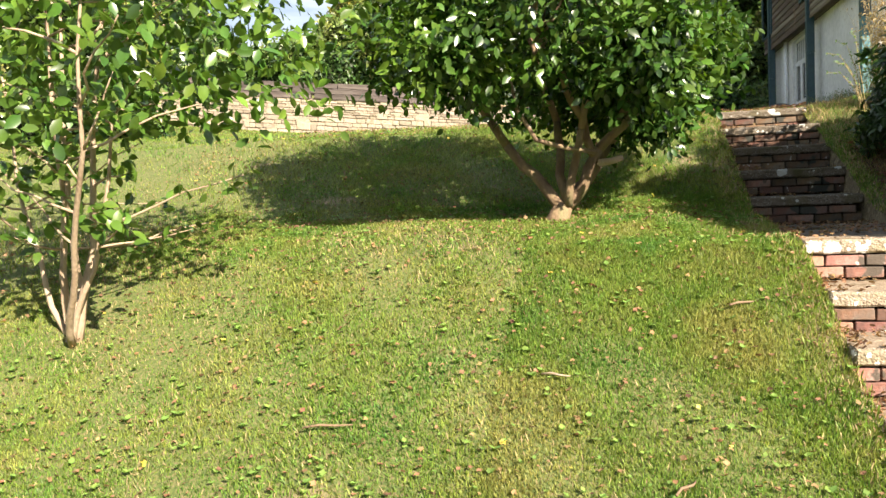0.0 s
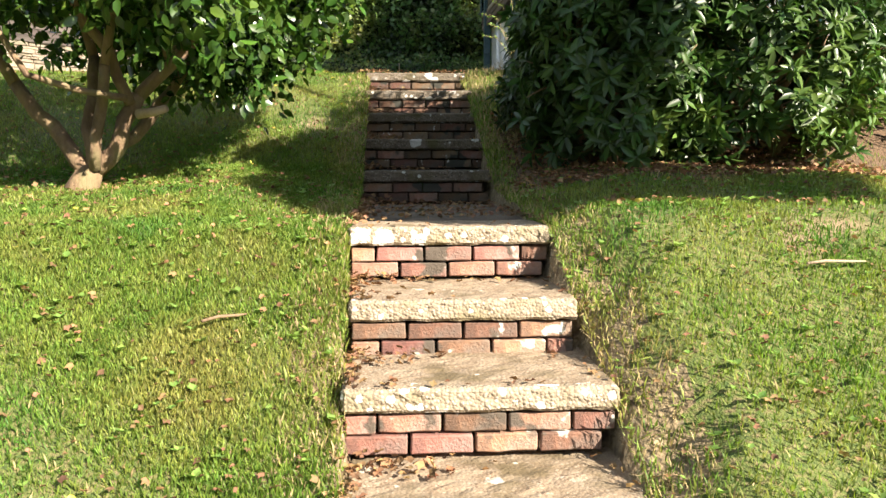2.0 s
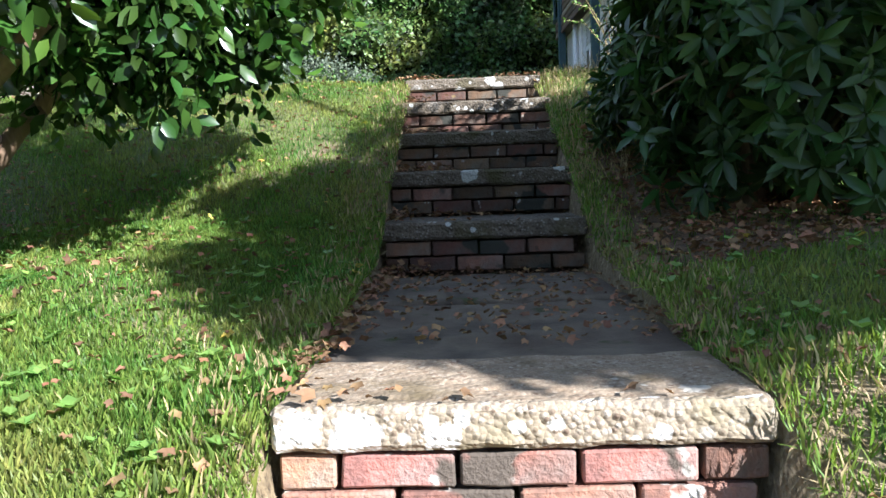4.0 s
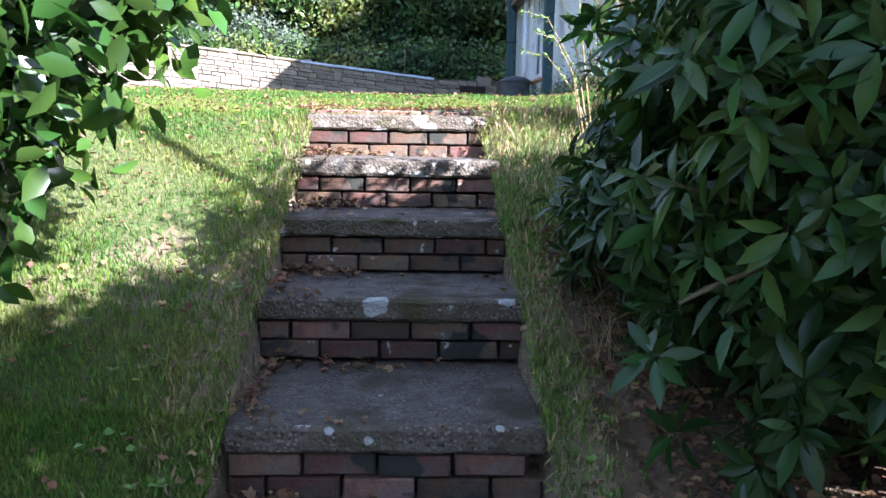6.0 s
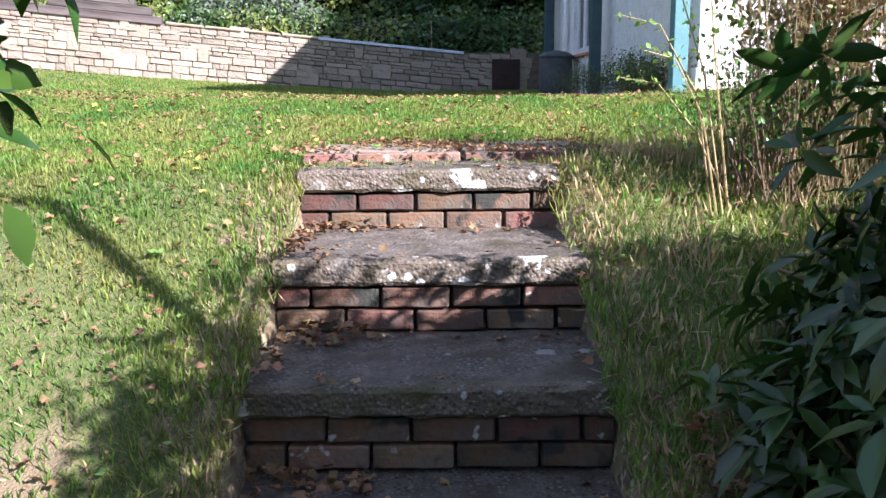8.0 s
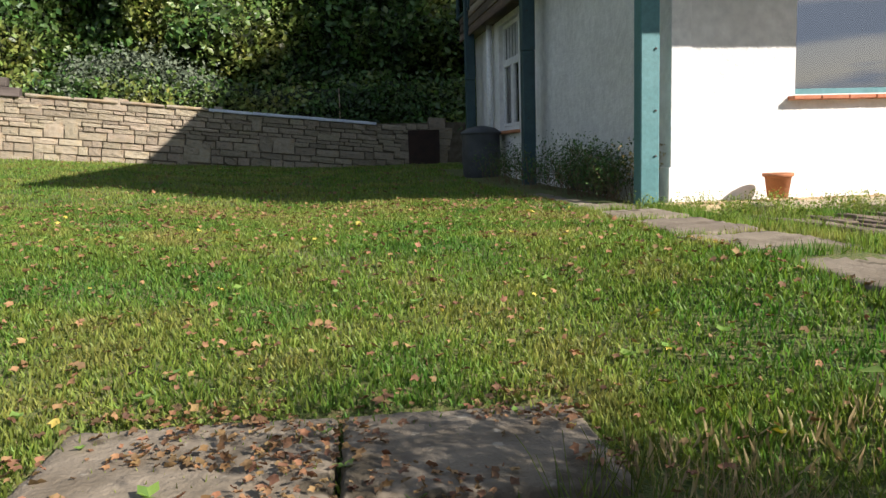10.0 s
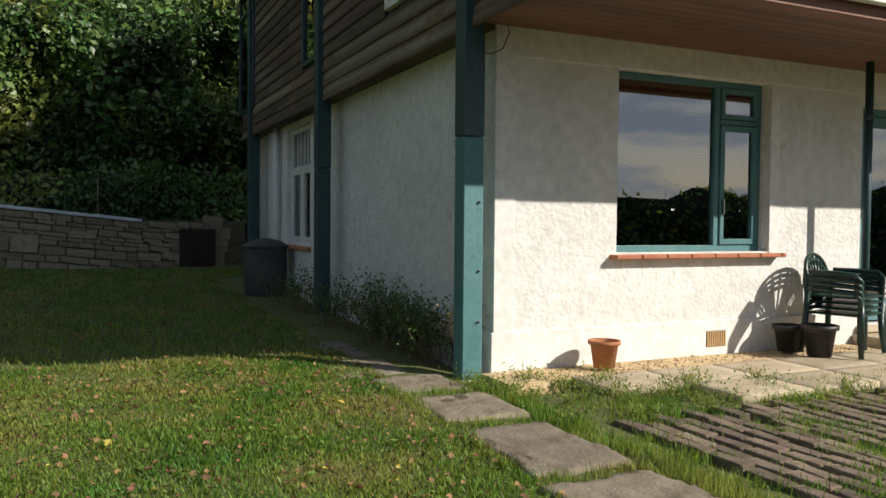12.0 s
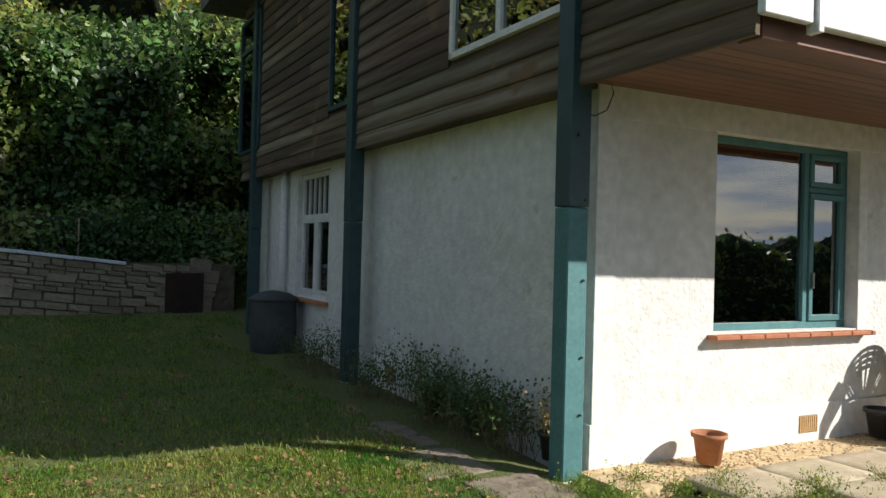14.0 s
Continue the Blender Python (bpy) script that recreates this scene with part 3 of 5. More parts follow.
def front_window():
    x0, x1, z0, z1 = W_FRONT
    w = group_at("window_1", HOUSE, "teal framed window reflecting cloudy sky in a white wall", "window", kind="structure")
    xm = x0 + 1.05
    part("window_frame", boxes(*ring(x0, x1, z0, z1, 0.05, 0.10, 0.17), (xm - 0.025, xm + 0.025, 0.10, 0.17, z0 + 0.05, z1 - 0.05),
                               (xm + 0.025, x1 - 0.05, 0.10, 0.17, z0 + 1.02, z0 + 1.06), bevel=0.004), TEAL, w, "teal painted window frame")
    s = part("sash", boxes(*ring(xm + 0.03, x1 - 0.055, z0 + 0.055, z0 + 1.015, 0.045, 0.085, 0.14), bevel=0.005), TEAL, w, "teal painted casement")
    part("pane", boxes((xm + 0.07, x1 - 0.1, 0.11, 0.114, z0 + 0.1, z0 + 0.97)), GLASS, s)
    part("catch", boxes((xm + 0.045, xm + 0.06, 0.06, 0.085, z0 + 0.3, z0 + 0.42), bevel=0.003), METAL, s, "metal window catch")
    s = part("sash", boxes(*ring(xm + 0.03, x1 - 0.055, z0 + 1.065, z1 - 0.055, 0.04, 0.085, 0.14), bevel=0.005), TEAL, w, "teal painted fanlight")
    part("pane", boxes((xm + 0.065, x1 - 0.095, 0.11, 0.114, z0 + 1.1, z1 - 0.09)), GLASS, s)
    part("pane", boxes((x0 + 0.05, xm - 0.025, 0.13, 0.134, z0 + 0.05, z1 - 0.05)), GLASS, w)
    bm = bmesh.new()
    x = x0 - 0.06
    while x < x1 + 0.08:
        e = min(x + 0.235, x1 + 0.12)
        box(bm, x, e - 0.006, -0.09, 0.09, z0 - 0.045, z0 - 0.012, 0.006, turn=Matrix.Translation((0, 0, 0)) @ Matrix.Rotation(radians(0), 4, "X"))
        x = e + 0.0
        if e >= x1 + 0.12:
            break
    part("window_sill", bm, TERRACOTTA, w, "terracotta tiled sill")


def side_window():
    x0, x1, z0, z1 = DEEP - W_SIDE[1], DEEP - W_SIDE[0], W_SIDE[2], W_SIDE[3]
    w = group_at("window_2", SIDE, "white casement window with small top lights in a shaded wall", "window", kind="structure")
    rows = [*ring(x0, x1, z0, z1, 0.06, 0.06, 0.14), (x0 + 0.06, x1 - 0.06, 0.06, 0.14, z0 + 0.98, z0 + 1.04)]
    xm = (x0 + x1) / 2
    rows += [(xm - 0.03, xm + 0.03, 0.06, 0.14, z0 + 0.06, z0 + 0.98)]
    part("window_frame", boxes(*rows, bevel=0.004), WHITE, w, "white painted window frame")
    n = 6
    for i in range(1, n):
        x = x0 + 0.06 + (x1 - x0 - 0.12) * i / n
        part("glazing_bar", boxes((x - 0.014, x + 0.014, 0.075, 0.12, z0 + 1.04, z1 - 0.06)), WHITE, w)
    for a, b in ((x0 + 0.06, xm - 0.03), (xm + 0.03, x1 - 0.06)):
        s = part("sash", boxes(*ring(a + 0.003, b - 0.003, z0 + 0.063, z0 + 0.977, 0.045, 0.05, 0.11), bevel=0.004), WHITE, w, "white painted casement")
        part("pane", boxes((a + 0.045, b - 0.045, 0.08, 0.084, z0 + 0.1, z0 + 0.94)), GLASS, s)
    part("pane", boxes((x0 + 0.06, x1 - 0.06, 0.095, 0.099, z0 + 1.04, z1 - 0.06)), GLASS, w)
    part("window_sill", boxes((x0 - 0.06, x1 + 0.06, -0.07, 0.05, z0 - 0.05, z0 - 0.005), bevel=0.006), TERRACOTTA, w, "terracotta tiled sill")


def glazed_door():
    x0, x1, z0, z1 = DOOR
    d = group_at("door_1", HOUSE, "teal framed glazed door reflecting the garden, closed", "door", kind="structure")
    part("door_frame", boxes((x0, x1, 0.08, 0.17, z1 - 0.06, z1), (x0, x0 + 0.06, 0.08, 0.17, z0, z1 - 0.06), (x1 - 0.06, x1, 0.08, 0.17, z0, z1 - 0.06), bevel=0.004), TEAL, d)
    leaf = part("door_leaf", boxes((x0 + 0.065, x0 + 0.16, 0.1, 0.15, z0 + 0.02, z1 - 0.065), (x1 - 0.16, x1 - 0.065, 0.1, 0.15, z0 + 0.02, z1 - 0.065),
                            (x0 + 0.16, x1 - 0.16, 0.1, 0.15, z0 + 0.02, z0 + 0.24), (x0 + 0.16, x1 - 0.16, 0.1, 0.15, z1 - 0.16, z1 - 0.065), bevel=0.004), TEAL, d, "teal painted door leaf")
    part("pane", boxes((x0 + 0.16, x1 - 0.16, 0.12, 0.125, z0 + 0.24, z1 - 0.16)), GLASS, leaf)
    part("door_handle", boxes((x1 - 0.13, x1 - 0.1, 0.07, 0.1, z0 + 0.85, z0 + 1.1), (x1 - 0.23, x1 - 0.1, 0.045, 0.065, z0 + 1.0, z0 + 1.02), bevel=0.004), METAL, leaf, "metal door handle")
    part("threshold", boxes((x0 - 0.05, x1 + 0.05, -0.06, 0.08, z0 - 0.06, z0 - 0.004), bevel=0.005), SLAB, d, "stone threshold")
    s = part("doorstep", boxes((x0 - 0.1, x1 + 0.5, -0.5, -0.022, Z0 - 0.1, z0 - 0.07), bevel=0.01), SLAB)
    s.matrix_world = HOUSE
    tagged(s, "tan concrete doorstep below the glazed door", "step")


front_window(), side_window(), glazed_door()

# upper storey
UP_X, CLAD_X, TOP = -0.27, -0.205, 6.3
upper = group_at("upper_storey", HOUSE, "dark timber clad upper storey on teal posts", "building", kind="structure")
bm = bmesh.new()
box(bm, CLAD_X + 0.04, WIDE, 0.0, 8.1, 4.0, TOP)
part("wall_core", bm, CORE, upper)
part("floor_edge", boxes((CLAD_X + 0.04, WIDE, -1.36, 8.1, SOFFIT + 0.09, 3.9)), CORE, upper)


def board_mesh(length, h, seed):
    bm = bmesh.new()
    n = max(2, int(length / 0.5))
    prof = [(0.0, 0.0), (-0.026, 0.0), (-0.030, 0.012), (-0.012, h + 0.012), (0.0, h + 0.012)]
    rings = []
    for i in range(n + 1):
        y = length * i / n
        wob = noise.noise(Vector((seed, y * 1.2, 0))) * 0.006
        rings.append([bm.verts.new((a, y, b + wob)) for a, b in prof])
    for a, b in zip(rings, rings[1:]):
        for k in range(len(prof) - 1):
            bm.faces.new((a[k], b[k], b[k + 1], a[k + 1]))
    bm.faces.new(rings[0][::-1])
    bm.faces.new(rings[-1])
    return bm


side_clad = part("side_cladding", boxes((CLAD_X - 0.002, CLAD_X + 0.04, -1.36, 8.1, 3.62, TOP)), CLAD, upper, "dark weathered cladding")
# upper side openings: v0, v1, z0, z1
UPPER_OPEN = [(0.02, 1.5, 3.98, 5.3), (3.54, 4.25, 3.98, 5.9), (7.15, 8.3, 3.9, 5.9)]
rr = random.Random(5)
z = 3.5
row = 0
while z < TOP - 0.05:
    spans, a = [], -1.38
    for v0, v1, q0, q1 in sorted(UPPER_OPEN):
        if q0 - 0.06 < z < q1:
            spans.append((a, v0 - 0.04))
            a = v1 + 0.04
    spans.append((a, 8.12))
    for a, b in spans:
        if b - a < 0.15:
            continue
        cuts = [a] + sorted(a + (b - a) * rr.random() for _ in range(int((b - a) / 2.6))) + [b]
        for c, d in zip(cuts, cuts[1:]):
            if d - c < 0.1:
                continue
            o = part("board", board_mesh(d - c - 0.004, 0.145, row + c), CLAD, side_clad)
            o.matrix_local = pose(CLAD_X - 0.002, c, z)
    z += 0.145
    row += 1
for i, (v0, v1, q0, q1) in enumerate(UPPER_OPEN):
    w = group_at("window", Matrix(), "upper window reflecting the trees")
    w.parent, w.matrix_local = upper, pose(CLAD_X, 0, 0)
    fr = WHITE if i == 0 else TEAL_DARK_SHADE
    def bar(a, b, c, d, x0=-0.05, x1=0.0):
        return (x0, x1, a, b, c, d)
    rows = [bar(v0, v1, q0, q0 + 0.05), bar(v0, v1, q1 - 0.05, q1), bar(v0, v0 + 0.05, q0, q1), bar(v1 - 0.05, v1, q0, q1)]
    if i == 0:
        rows.append(bar(0.76, 0.82, q0 + 0.05, q1 - 0.05))
    if i == 2:
        rows.append(bar(v0 + 0.05, v1 - 0.05, q0 + 1.5, q0 + 1.56))
    part("window_frame", boxes(*rows, bevel=0.003), fr, w, "white painted frame" if i == 0 else "dark teal frame")
    part("pane", boxes((-0.022, -0.018, v0 + 0.05, v1 - 0.05, q0 + 0.05, q1 - 0.05)), GLASS, w)
# soffits and edge beams
soffit = part("soffit", boxes((CLAD_X + 0.03, WIDE, -1.2, -0.001, SOFFIT, SOFFIT + 0.03)), SOFFITWOOD, upper, "brown boarded soffit")
v = -1.2
while v < -0.1:
    o = part("soffit_board", boxes((CLAD_X + 0.03, WIDE, v + 0.002, v + 0.096, SOFFIT - 0.012, SOFFIT - 0.001), bevel=0.003), SOFFITWOOD, soffit)
    v += 0.1
part("side_soffit", boxes((CLAD_X - 0.02, -0.001, 0, DEEP, SOFFIT - 0.04, SOFFIT + 0.05)), CLAD, upper, "timber soffit")
part("front_beam", boxes((CLAD_X + 0.06, WIDE, -1.34, -1.2, SOFFIT - 0.06, SOFFIT + 0.1), bevel=0.006), SOFFITWOOD, upper, "brown timber beam")
part("front_fascia", boxes((UP_X + 0.42, WIDE, -1.42, -1.36, SOFFIT + 0.02, 4.2), bevel=0.005), WHITE, upper, "white painted fascia")
part("corner_board", boxes((CLAD_X - 0.03, UP_X + 0.36, -1.43, -1.385, SOFFIT + 0.02, 4.3), bevel=0.005), WHITE, upper, "white painted corner board")
part("corner_cap", boxes((UP_X + 0.37, UP_X + 0.41, -1.45, -1.38, SOFFIT - 0.02, 4.3), bevel=0.004), WHITE, upper)
# roof
bm = bmesh.new()
x0, x1, y0, y1 = -0.8, WIDE + 0.4, -1.8, 8.7
vs = [bm.verts.new(p) for p in [(x0, y0, TOP), (x1, y0, TOP), (x1, y1, TOP), (x0, y1, TOP), (x0 + 2.8, (y0 + y1) / 2, TOP + 2.2), (x1 - 2.8, (y0 + y1) / 2, TOP + 2.2),
                                (x0, y0, TOP - 0.16), (x1, y0, TOP - 0.16), (x1, y1, TOP - 0.16), (x0, y1, TOP - 0.16)]]
for f in [(0, 1, 5, 4), (1, 2, 5), (2, 3, 4, 5), (3, 0, 4), (6, 7, 1, 0), (7, 8, 2, 1), (8, 9, 3, 2), (9, 6, 0, 3), (9, 8, 7, 6)]:
    bm.faces.new([vs[i] for i in f])
part("roof", bm, SLATE, upper, "grey slate hipped roof")


def teal_post(v, ground):
    p = group_at("timber_post", HOUSE @ pose(UP_X + 0.07, v, ground), "tall teal painted timber post carrying the upper storey", "post", "posts along the house")
    # rear shafts and all above the 2.78 shadow line take the shaded teal
    part("shaft", boxes((-0.085, 0.065, -0.07, 0.07, -0.05, 2.78 - ground), bevel=0.008), TEAL if v < 0.5 else TEAL_DARK_SHADE, p, "teal painted lower shaft")
    part("upper_shaft", boxes((-0.087, 0.068, -0.074, 0.074, 2.785 - ground, TOP - 0.2 - ground), bevel=0.008), TEAL_DARK_SHADE, p, "upper shaft coloured as shaded teal")
    rr = random.Random(int(v * 10))
    for i in range(5):
        z = 0.3 + i * 0.42 + rr.random() * 0.1
        part("bolt", lathe(bmesh.new(), [(0.009, 0), (0.009, 0.006), (0.004, 0.008), (0.0005, 0.008)], 8), BLACK, p).matrix_local = pose(rr.choice((-0.03, 0.03)), -0.0765, z, 90)
    part("footing", boxes((-0.1, 0.1, -0.1, 0.1, -0.2, 0.0), bevel=0.01), CONCRETE, p, "concrete footing")


for v in (-0.04, 3.52, 7.35):
    p = (HOUSE @ Vector((UP_X, v, 0)))
    teal_post(v, ground_at(p.x, p.y) - 0.31 if v > 0.5 else 1.17)

# low brick wall face and stairs
brick_meshes = [mesh_of("brick", rough_block(0.215, 0.10, 0.065, s, 2, 0.004, 0.005), BRICK, False) for s in range(5)]
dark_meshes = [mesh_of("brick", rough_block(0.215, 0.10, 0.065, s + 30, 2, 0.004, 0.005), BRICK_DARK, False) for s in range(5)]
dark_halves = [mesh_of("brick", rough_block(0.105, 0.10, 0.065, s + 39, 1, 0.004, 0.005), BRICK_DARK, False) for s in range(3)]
half_meshes = [mesh_of("brick", rough_block(0.105, 0.10, 0.065, s + 9, 1, 0.004, 0.005), BRICK, False) for s in range(3)]
flight = {0: "lower", 4: "upper"}
rs = random.Random(11)
for i, (y, z, xl, xr) in enumerate(STEPS):
    c, w = (xl + xr) / 2, xr - xl
    deep = (STEPS[i + 1][0] - y + 0.12) if i not in (3, 8) else 0.42
    st = group_at("garden_step", pose(c, y, z, 0, 0, -1.0 if i > 3 else 0),
                  ("sunlit concrete slab on two courses of worn red brick, lichen spotted" if i < 4 else "shaded mossy concrete slab on two courses of worn red brick"),
                  "step", "steps up the garden bank")
    bm = rough_block(w, deep, 0.085, i * 3.3, 9, 0.009, 0.012)
    bmesh.ops.translate(bm, verts=bm.verts, vec=(0, deep / 2, -0.085))
    bm.normal_update()
    for f in bm.faces:
        f.material_index = int(f.normal.z > 0.7 and f.calc_center_median().y > 0.03)
    slab = part("tread_slab", bm, CONCRETE if i < 4 else CONCRETE_MOSS_SHADE, st, "lichen spotted aggregate concrete slab")
    slab.data.materials.append(CONCRETE_TREAD if i < 4 else MOSS_SHADE_TREAD)
    part("bedding", boxes((-w / 2 + 0.035, w / 2 - 0.035, 0.10, deep, -0.30, -0.087)), DIRT, st, "dark soil behind the joints")
    for course, zz in enumerate((-0.16, -0.235)):
        x = -w / 2 + 0.012
        first = True
        while x < w / 2 - 0.03:
            if first and (course + i) % 2:
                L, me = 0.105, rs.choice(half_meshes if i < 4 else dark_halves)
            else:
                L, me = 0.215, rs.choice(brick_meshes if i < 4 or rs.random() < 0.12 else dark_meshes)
            if x + L > w / 2 + 0.01:
                L2 = w / 2 - 0.01 - x
                if L2 < 0.04:
                    break
                sx = L2 / L
                L = L2
            else:
                sx = 1
            b = piece("brick", me, pose(x + L / 2, 0.072 + rs.uniform(-0.006, 0.006), zz + rs.uniform(-0.002, 0.002), 0, rs.uniform(-0.6, 0.6), rs.uniform(-1.2, 1.2)), st)
            b.scale = (sx, 1, 1)
            x += L + 0.012
            first = False

# landings
def paved(name, x0, x1, y0, y1, z, mat, label, cat, seed, tilt=0.0, h=0.06):
    bm = rough_block(x1 - x0, y1 - y0, h, seed, 10, 0.008, 0.012)
    o = part(name, bm, mat, None, label, True)
    o.matrix_world = pose((x0 + x1) / 2, (y0 + y1) / 2, z - h, tilt)
    return tagged(o, category=cat)


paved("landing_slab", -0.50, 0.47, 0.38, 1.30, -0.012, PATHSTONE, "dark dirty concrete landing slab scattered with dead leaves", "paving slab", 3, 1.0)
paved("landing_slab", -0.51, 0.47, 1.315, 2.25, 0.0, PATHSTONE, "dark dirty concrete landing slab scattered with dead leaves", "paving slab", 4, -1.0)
paved("landing_slab", -0.48, 0.60, -2.45, -1.45, -0.975, CONCRETE_TREAD, "leaf strewn concrete slab at the foot of the steps", "paving slab", 5)
paved("top_slab", -0.58, 0.10, 5.08, 5.62, 1.262, FLAG, "weathered slab at the top of the steps half covered in leaves", "paving slab", 6)
paved("top_slab", 0.115, 0.72, 5.10, 5.60, 1.268, FLAG, "weathered slab at the top of the steps half covered in leaves", "paving slab", 7)
for i in range(5):
    b = piece("brick", brick_meshes[i % 5], pose(-0.47 + i * 0.235, 5.01, 1.19, 0, 0, 0), None)
    tagged(b, "worn brick bedded flat at the top of the steps", "brick", "bricks at the top of the steps")
# edging stones between lawn and patio
for i, (x, y, sx, sy, r) in enumerate([(2.05, 6.03, 0.60, 0.80, 3), (2.03, 6.95, 0.58, 0.74, 4), (2.02, 7.80, 0.54, 0.74, 3), (2.02, 8.64, 0.52, 0.56, 3), (1.98, 9.3, 0.5, 0.5, 2),
                                       (1.80, 9.95, 0.52, 0.62, 2), (1.76, 10.75, 0.52, 0.8, 2), (2.06, 5.15, 0.62, 0.72, 3)]):
    bm = rough_block(sx - 0.03, sy - 0.02, 0.06, i + 20, 9, 0.011, 0.012)
    for v in bm.verts:
        wave = noise.noise_vector(Vector((v.co.x * 5 + i * 3, v.co.y * 5, i))) * 0.035
        v.co.x, v.co.y = v.co.x + wave.x, v.co.y + wave.y
    o = part("flagstone", bm, FLAG, None, "weathered stepping flagstone sunk between lawn and patio", True)
    o.matrix_world = pose(x, y, (ground_at(x, y) if y < 5.5 else 1.478) - 0.045, 0.4, -0.4, r)
    tagged(o, category="flagstone", group="flagstones along the lawn edge")
# slabs along the wall
for i in range(8):
    for j in range(2):
        if (i, j) == (0, 1):
            continue
        bm = rough_block(0.595, 0.44, 0.05, i + 40 + j * 9, 4, 0.003, 0.006)
        o = part("patio_slab", bm, SLAB, None, "tan concrete patio slab along the house wall", True)
        o.matrix_world = HOUSE @ pose(0.68 + i * 0.605, -0.62 - j * 0.455, Z0 - 0.028, 0, 0, rs.uniform(-1, 1))
        tagged(o, category="paving slab", group="slabs along the house")
# brick paving
paving = group_at("brick_paving", HOUSE @ pose(0, 0, Z0 - 0.045), "worn brick paving with grass growing in the joints", "paving", kind="structure")
pav = [mesh_of("brick", rough_block(0.215, 0.085, 0.05, s + 60, 1, 0.004, 0.006), PAVER) for s in range(4)]
count = 0
for r in range(34):
    for k in range(22):
        u, v = 0.02 + r * 0.112, -1.5 - k * 0.225 - (r % 2) * 0.11
        p = HOUSE @ Vector((u, v, 0))
        if p.y < 4.9 or u > 3.9 or count >= 520:
            continue
        if p.x < 2.42:
            continue
        if rs.random() < 0.05:
            continue
        count += 1
        piece("brick", rs.choice(pav), pose(u, v, rs.uniform(-0.004, 0.012), rs.uniform(-1.5, 1.5), rs.uniform(-1.5, 1.5), 90 + rs.uniform(-1.5, 1.5)), paving)

# stone retaining wall
WALL_LINE = [(2.2, 19.75), (0.44, 19.5), (-4.5, 18.8), (-8.6, 18.2), (-16, 17.2)]
wall = group_at("stone_wall", Matrix(), "low dry-laid buff stone retaining wall along the lawn", "wall", kind="structure")


def along(s):
    for (ax, ay), (bx, by) in zip(WALL_LINE, WALL_LINE[1:]):
        d = math.hypot(bx - ax, by - ay)
        if s <= d:
            return ax + (bx - ax) * s / d, ay + (by - ay) * s / d, math.degrees(math.atan2(ay - by, ax - bx))
        s -= d
    return bx, by, 8.0


top_z = lambda x: 2.52 + 0.1 * max(-x + 0.44, 0)
stones = [mesh_of("stone", rough_block(1, 0.2, 1, s + 80, 2, 0.015, 0.03), STONE) for s in range(7)]
length = 18.3
s = 0.0
core = bmesh.new()
while s < length:
    x, y, a = along(s)
    g = ground_at(x, y) - 0.15
    box(core, -0.26, 0.26, 0.035, 0.45, g, top_z(x) - 0.02, turn=pose(x, y, 0, 0, 0, a))
    s += 0.5
part("wall_core", core, MORTAR, wall, "buff mortar core")
level = 0
h0 = 0.0
while h0 < 1.5:
    ch = rs.choice((0.07, 0.09, 0.12, 0.16))
    s = rs.uniform(0, 0.2)
    while s < length:
        L = rs.uniform(0.16, 0.52)
        x, y, a = along(s + L / 2)
        z = top_z(x) - 0.03 - h0 - ch
        if z > ground_at(x, y - 0.1) - 0.12:
            o = piece("stone", rs.choice(stones), pose(x, y + 0.1, z, 0, 6 + rs.uniform(-1.5, 1.5), a + rs.uniform(-2, 2)), wall)
            o.location.y += rs.uniform(-0.02, 0.02)
            o.scale = (L - 0.014, 1, (ch - 0.008) * (2.0 if rs.random() < 0.13 else rs.uniform(0.85, 1.0)))
        s += L
    h0 += ch
s = 0.0
while s < 7.9:
    x, y, a = along(s + 0.4)
    if x > 0.5:
        s += 0.8
        continue
    if x > -2.5:
        o = part("coping", boxes((-0.398, 0.398, -0.045, 0.3, 0, 0.055), bevel=0.006), COPING, wall, "pale blue grey coping")
    else:
        o = part("coping", rough_block(0.76, 0.34, 0.06, s, 3, 0.014, 0.02), STONE, wall, "rough stone coping")
        o.location = (0, 0.12, 0)
    o.matrix_local = pose(x, y + (0 if x > -2.5 else 0.15), top_z(x) - 0.03, 0, 6, a)
    s += 0.8
for row in range(3):
    s = 8.0 + row * 0.35
    k = 0
    while s < 16.8:
        x, y, a = along(s + 0.9)
        L = rs.uniform(1.6, 2.2)
        o = part("sleeper", rough_block(L, 0.2, 0.165, s + row, 6, 0.012, 0.012), SLEEPER, None, "weathered grey timber sleeper on the stone wall", False)
        o.matrix_world = pose(x, y + 0.06 + 0.03 * row, top_z(x) - 0.05 + row * 0.172, 0, 0, a) @ pose(0, 0, 0, 0, math.degrees(math.atan(0.1)), 0)
        tagged(o, category="sleeper", group="sleepers on the wall")
        s += L + 0.02
        k += 1
# bank behind the wall
bm = bmesh.new()
nx = 40
ringa = []
for i in range(nx + 1):
    x = 14 - 40 * i / nx
    yb = 19.9 + (x - 0.44) * 0.14 if x < 3 else 20.3
    hh = top_z(min(x, 0)) - 0.06
    ringa.append([bm.verts.new((x, yb + 0.05, hh - 1.4)), bm.verts.new((x, yb + 0.06, hh)), bm.verts.new((x, yb + 1.8, hh + 0.35 + 0.1 * math.sin(i * 1.7))), bm.verts.new((x, yb + 5, hh + 1.4)),
                  bm.verts.new((x, yb + 14, hh + 3.4)), bm.verts.new((x, yb + 30, hh + 3.4))])
for a, b in zip(ringa, ringa[1:]):
    for k in range(5):
        bm.faces.new((a[k], b[k], b[k + 1], a[k + 1]))
tagged(part("ground_bank", bm, TURF, None, "earth bank behind the stone wall", True), category="bank", kind="structure")

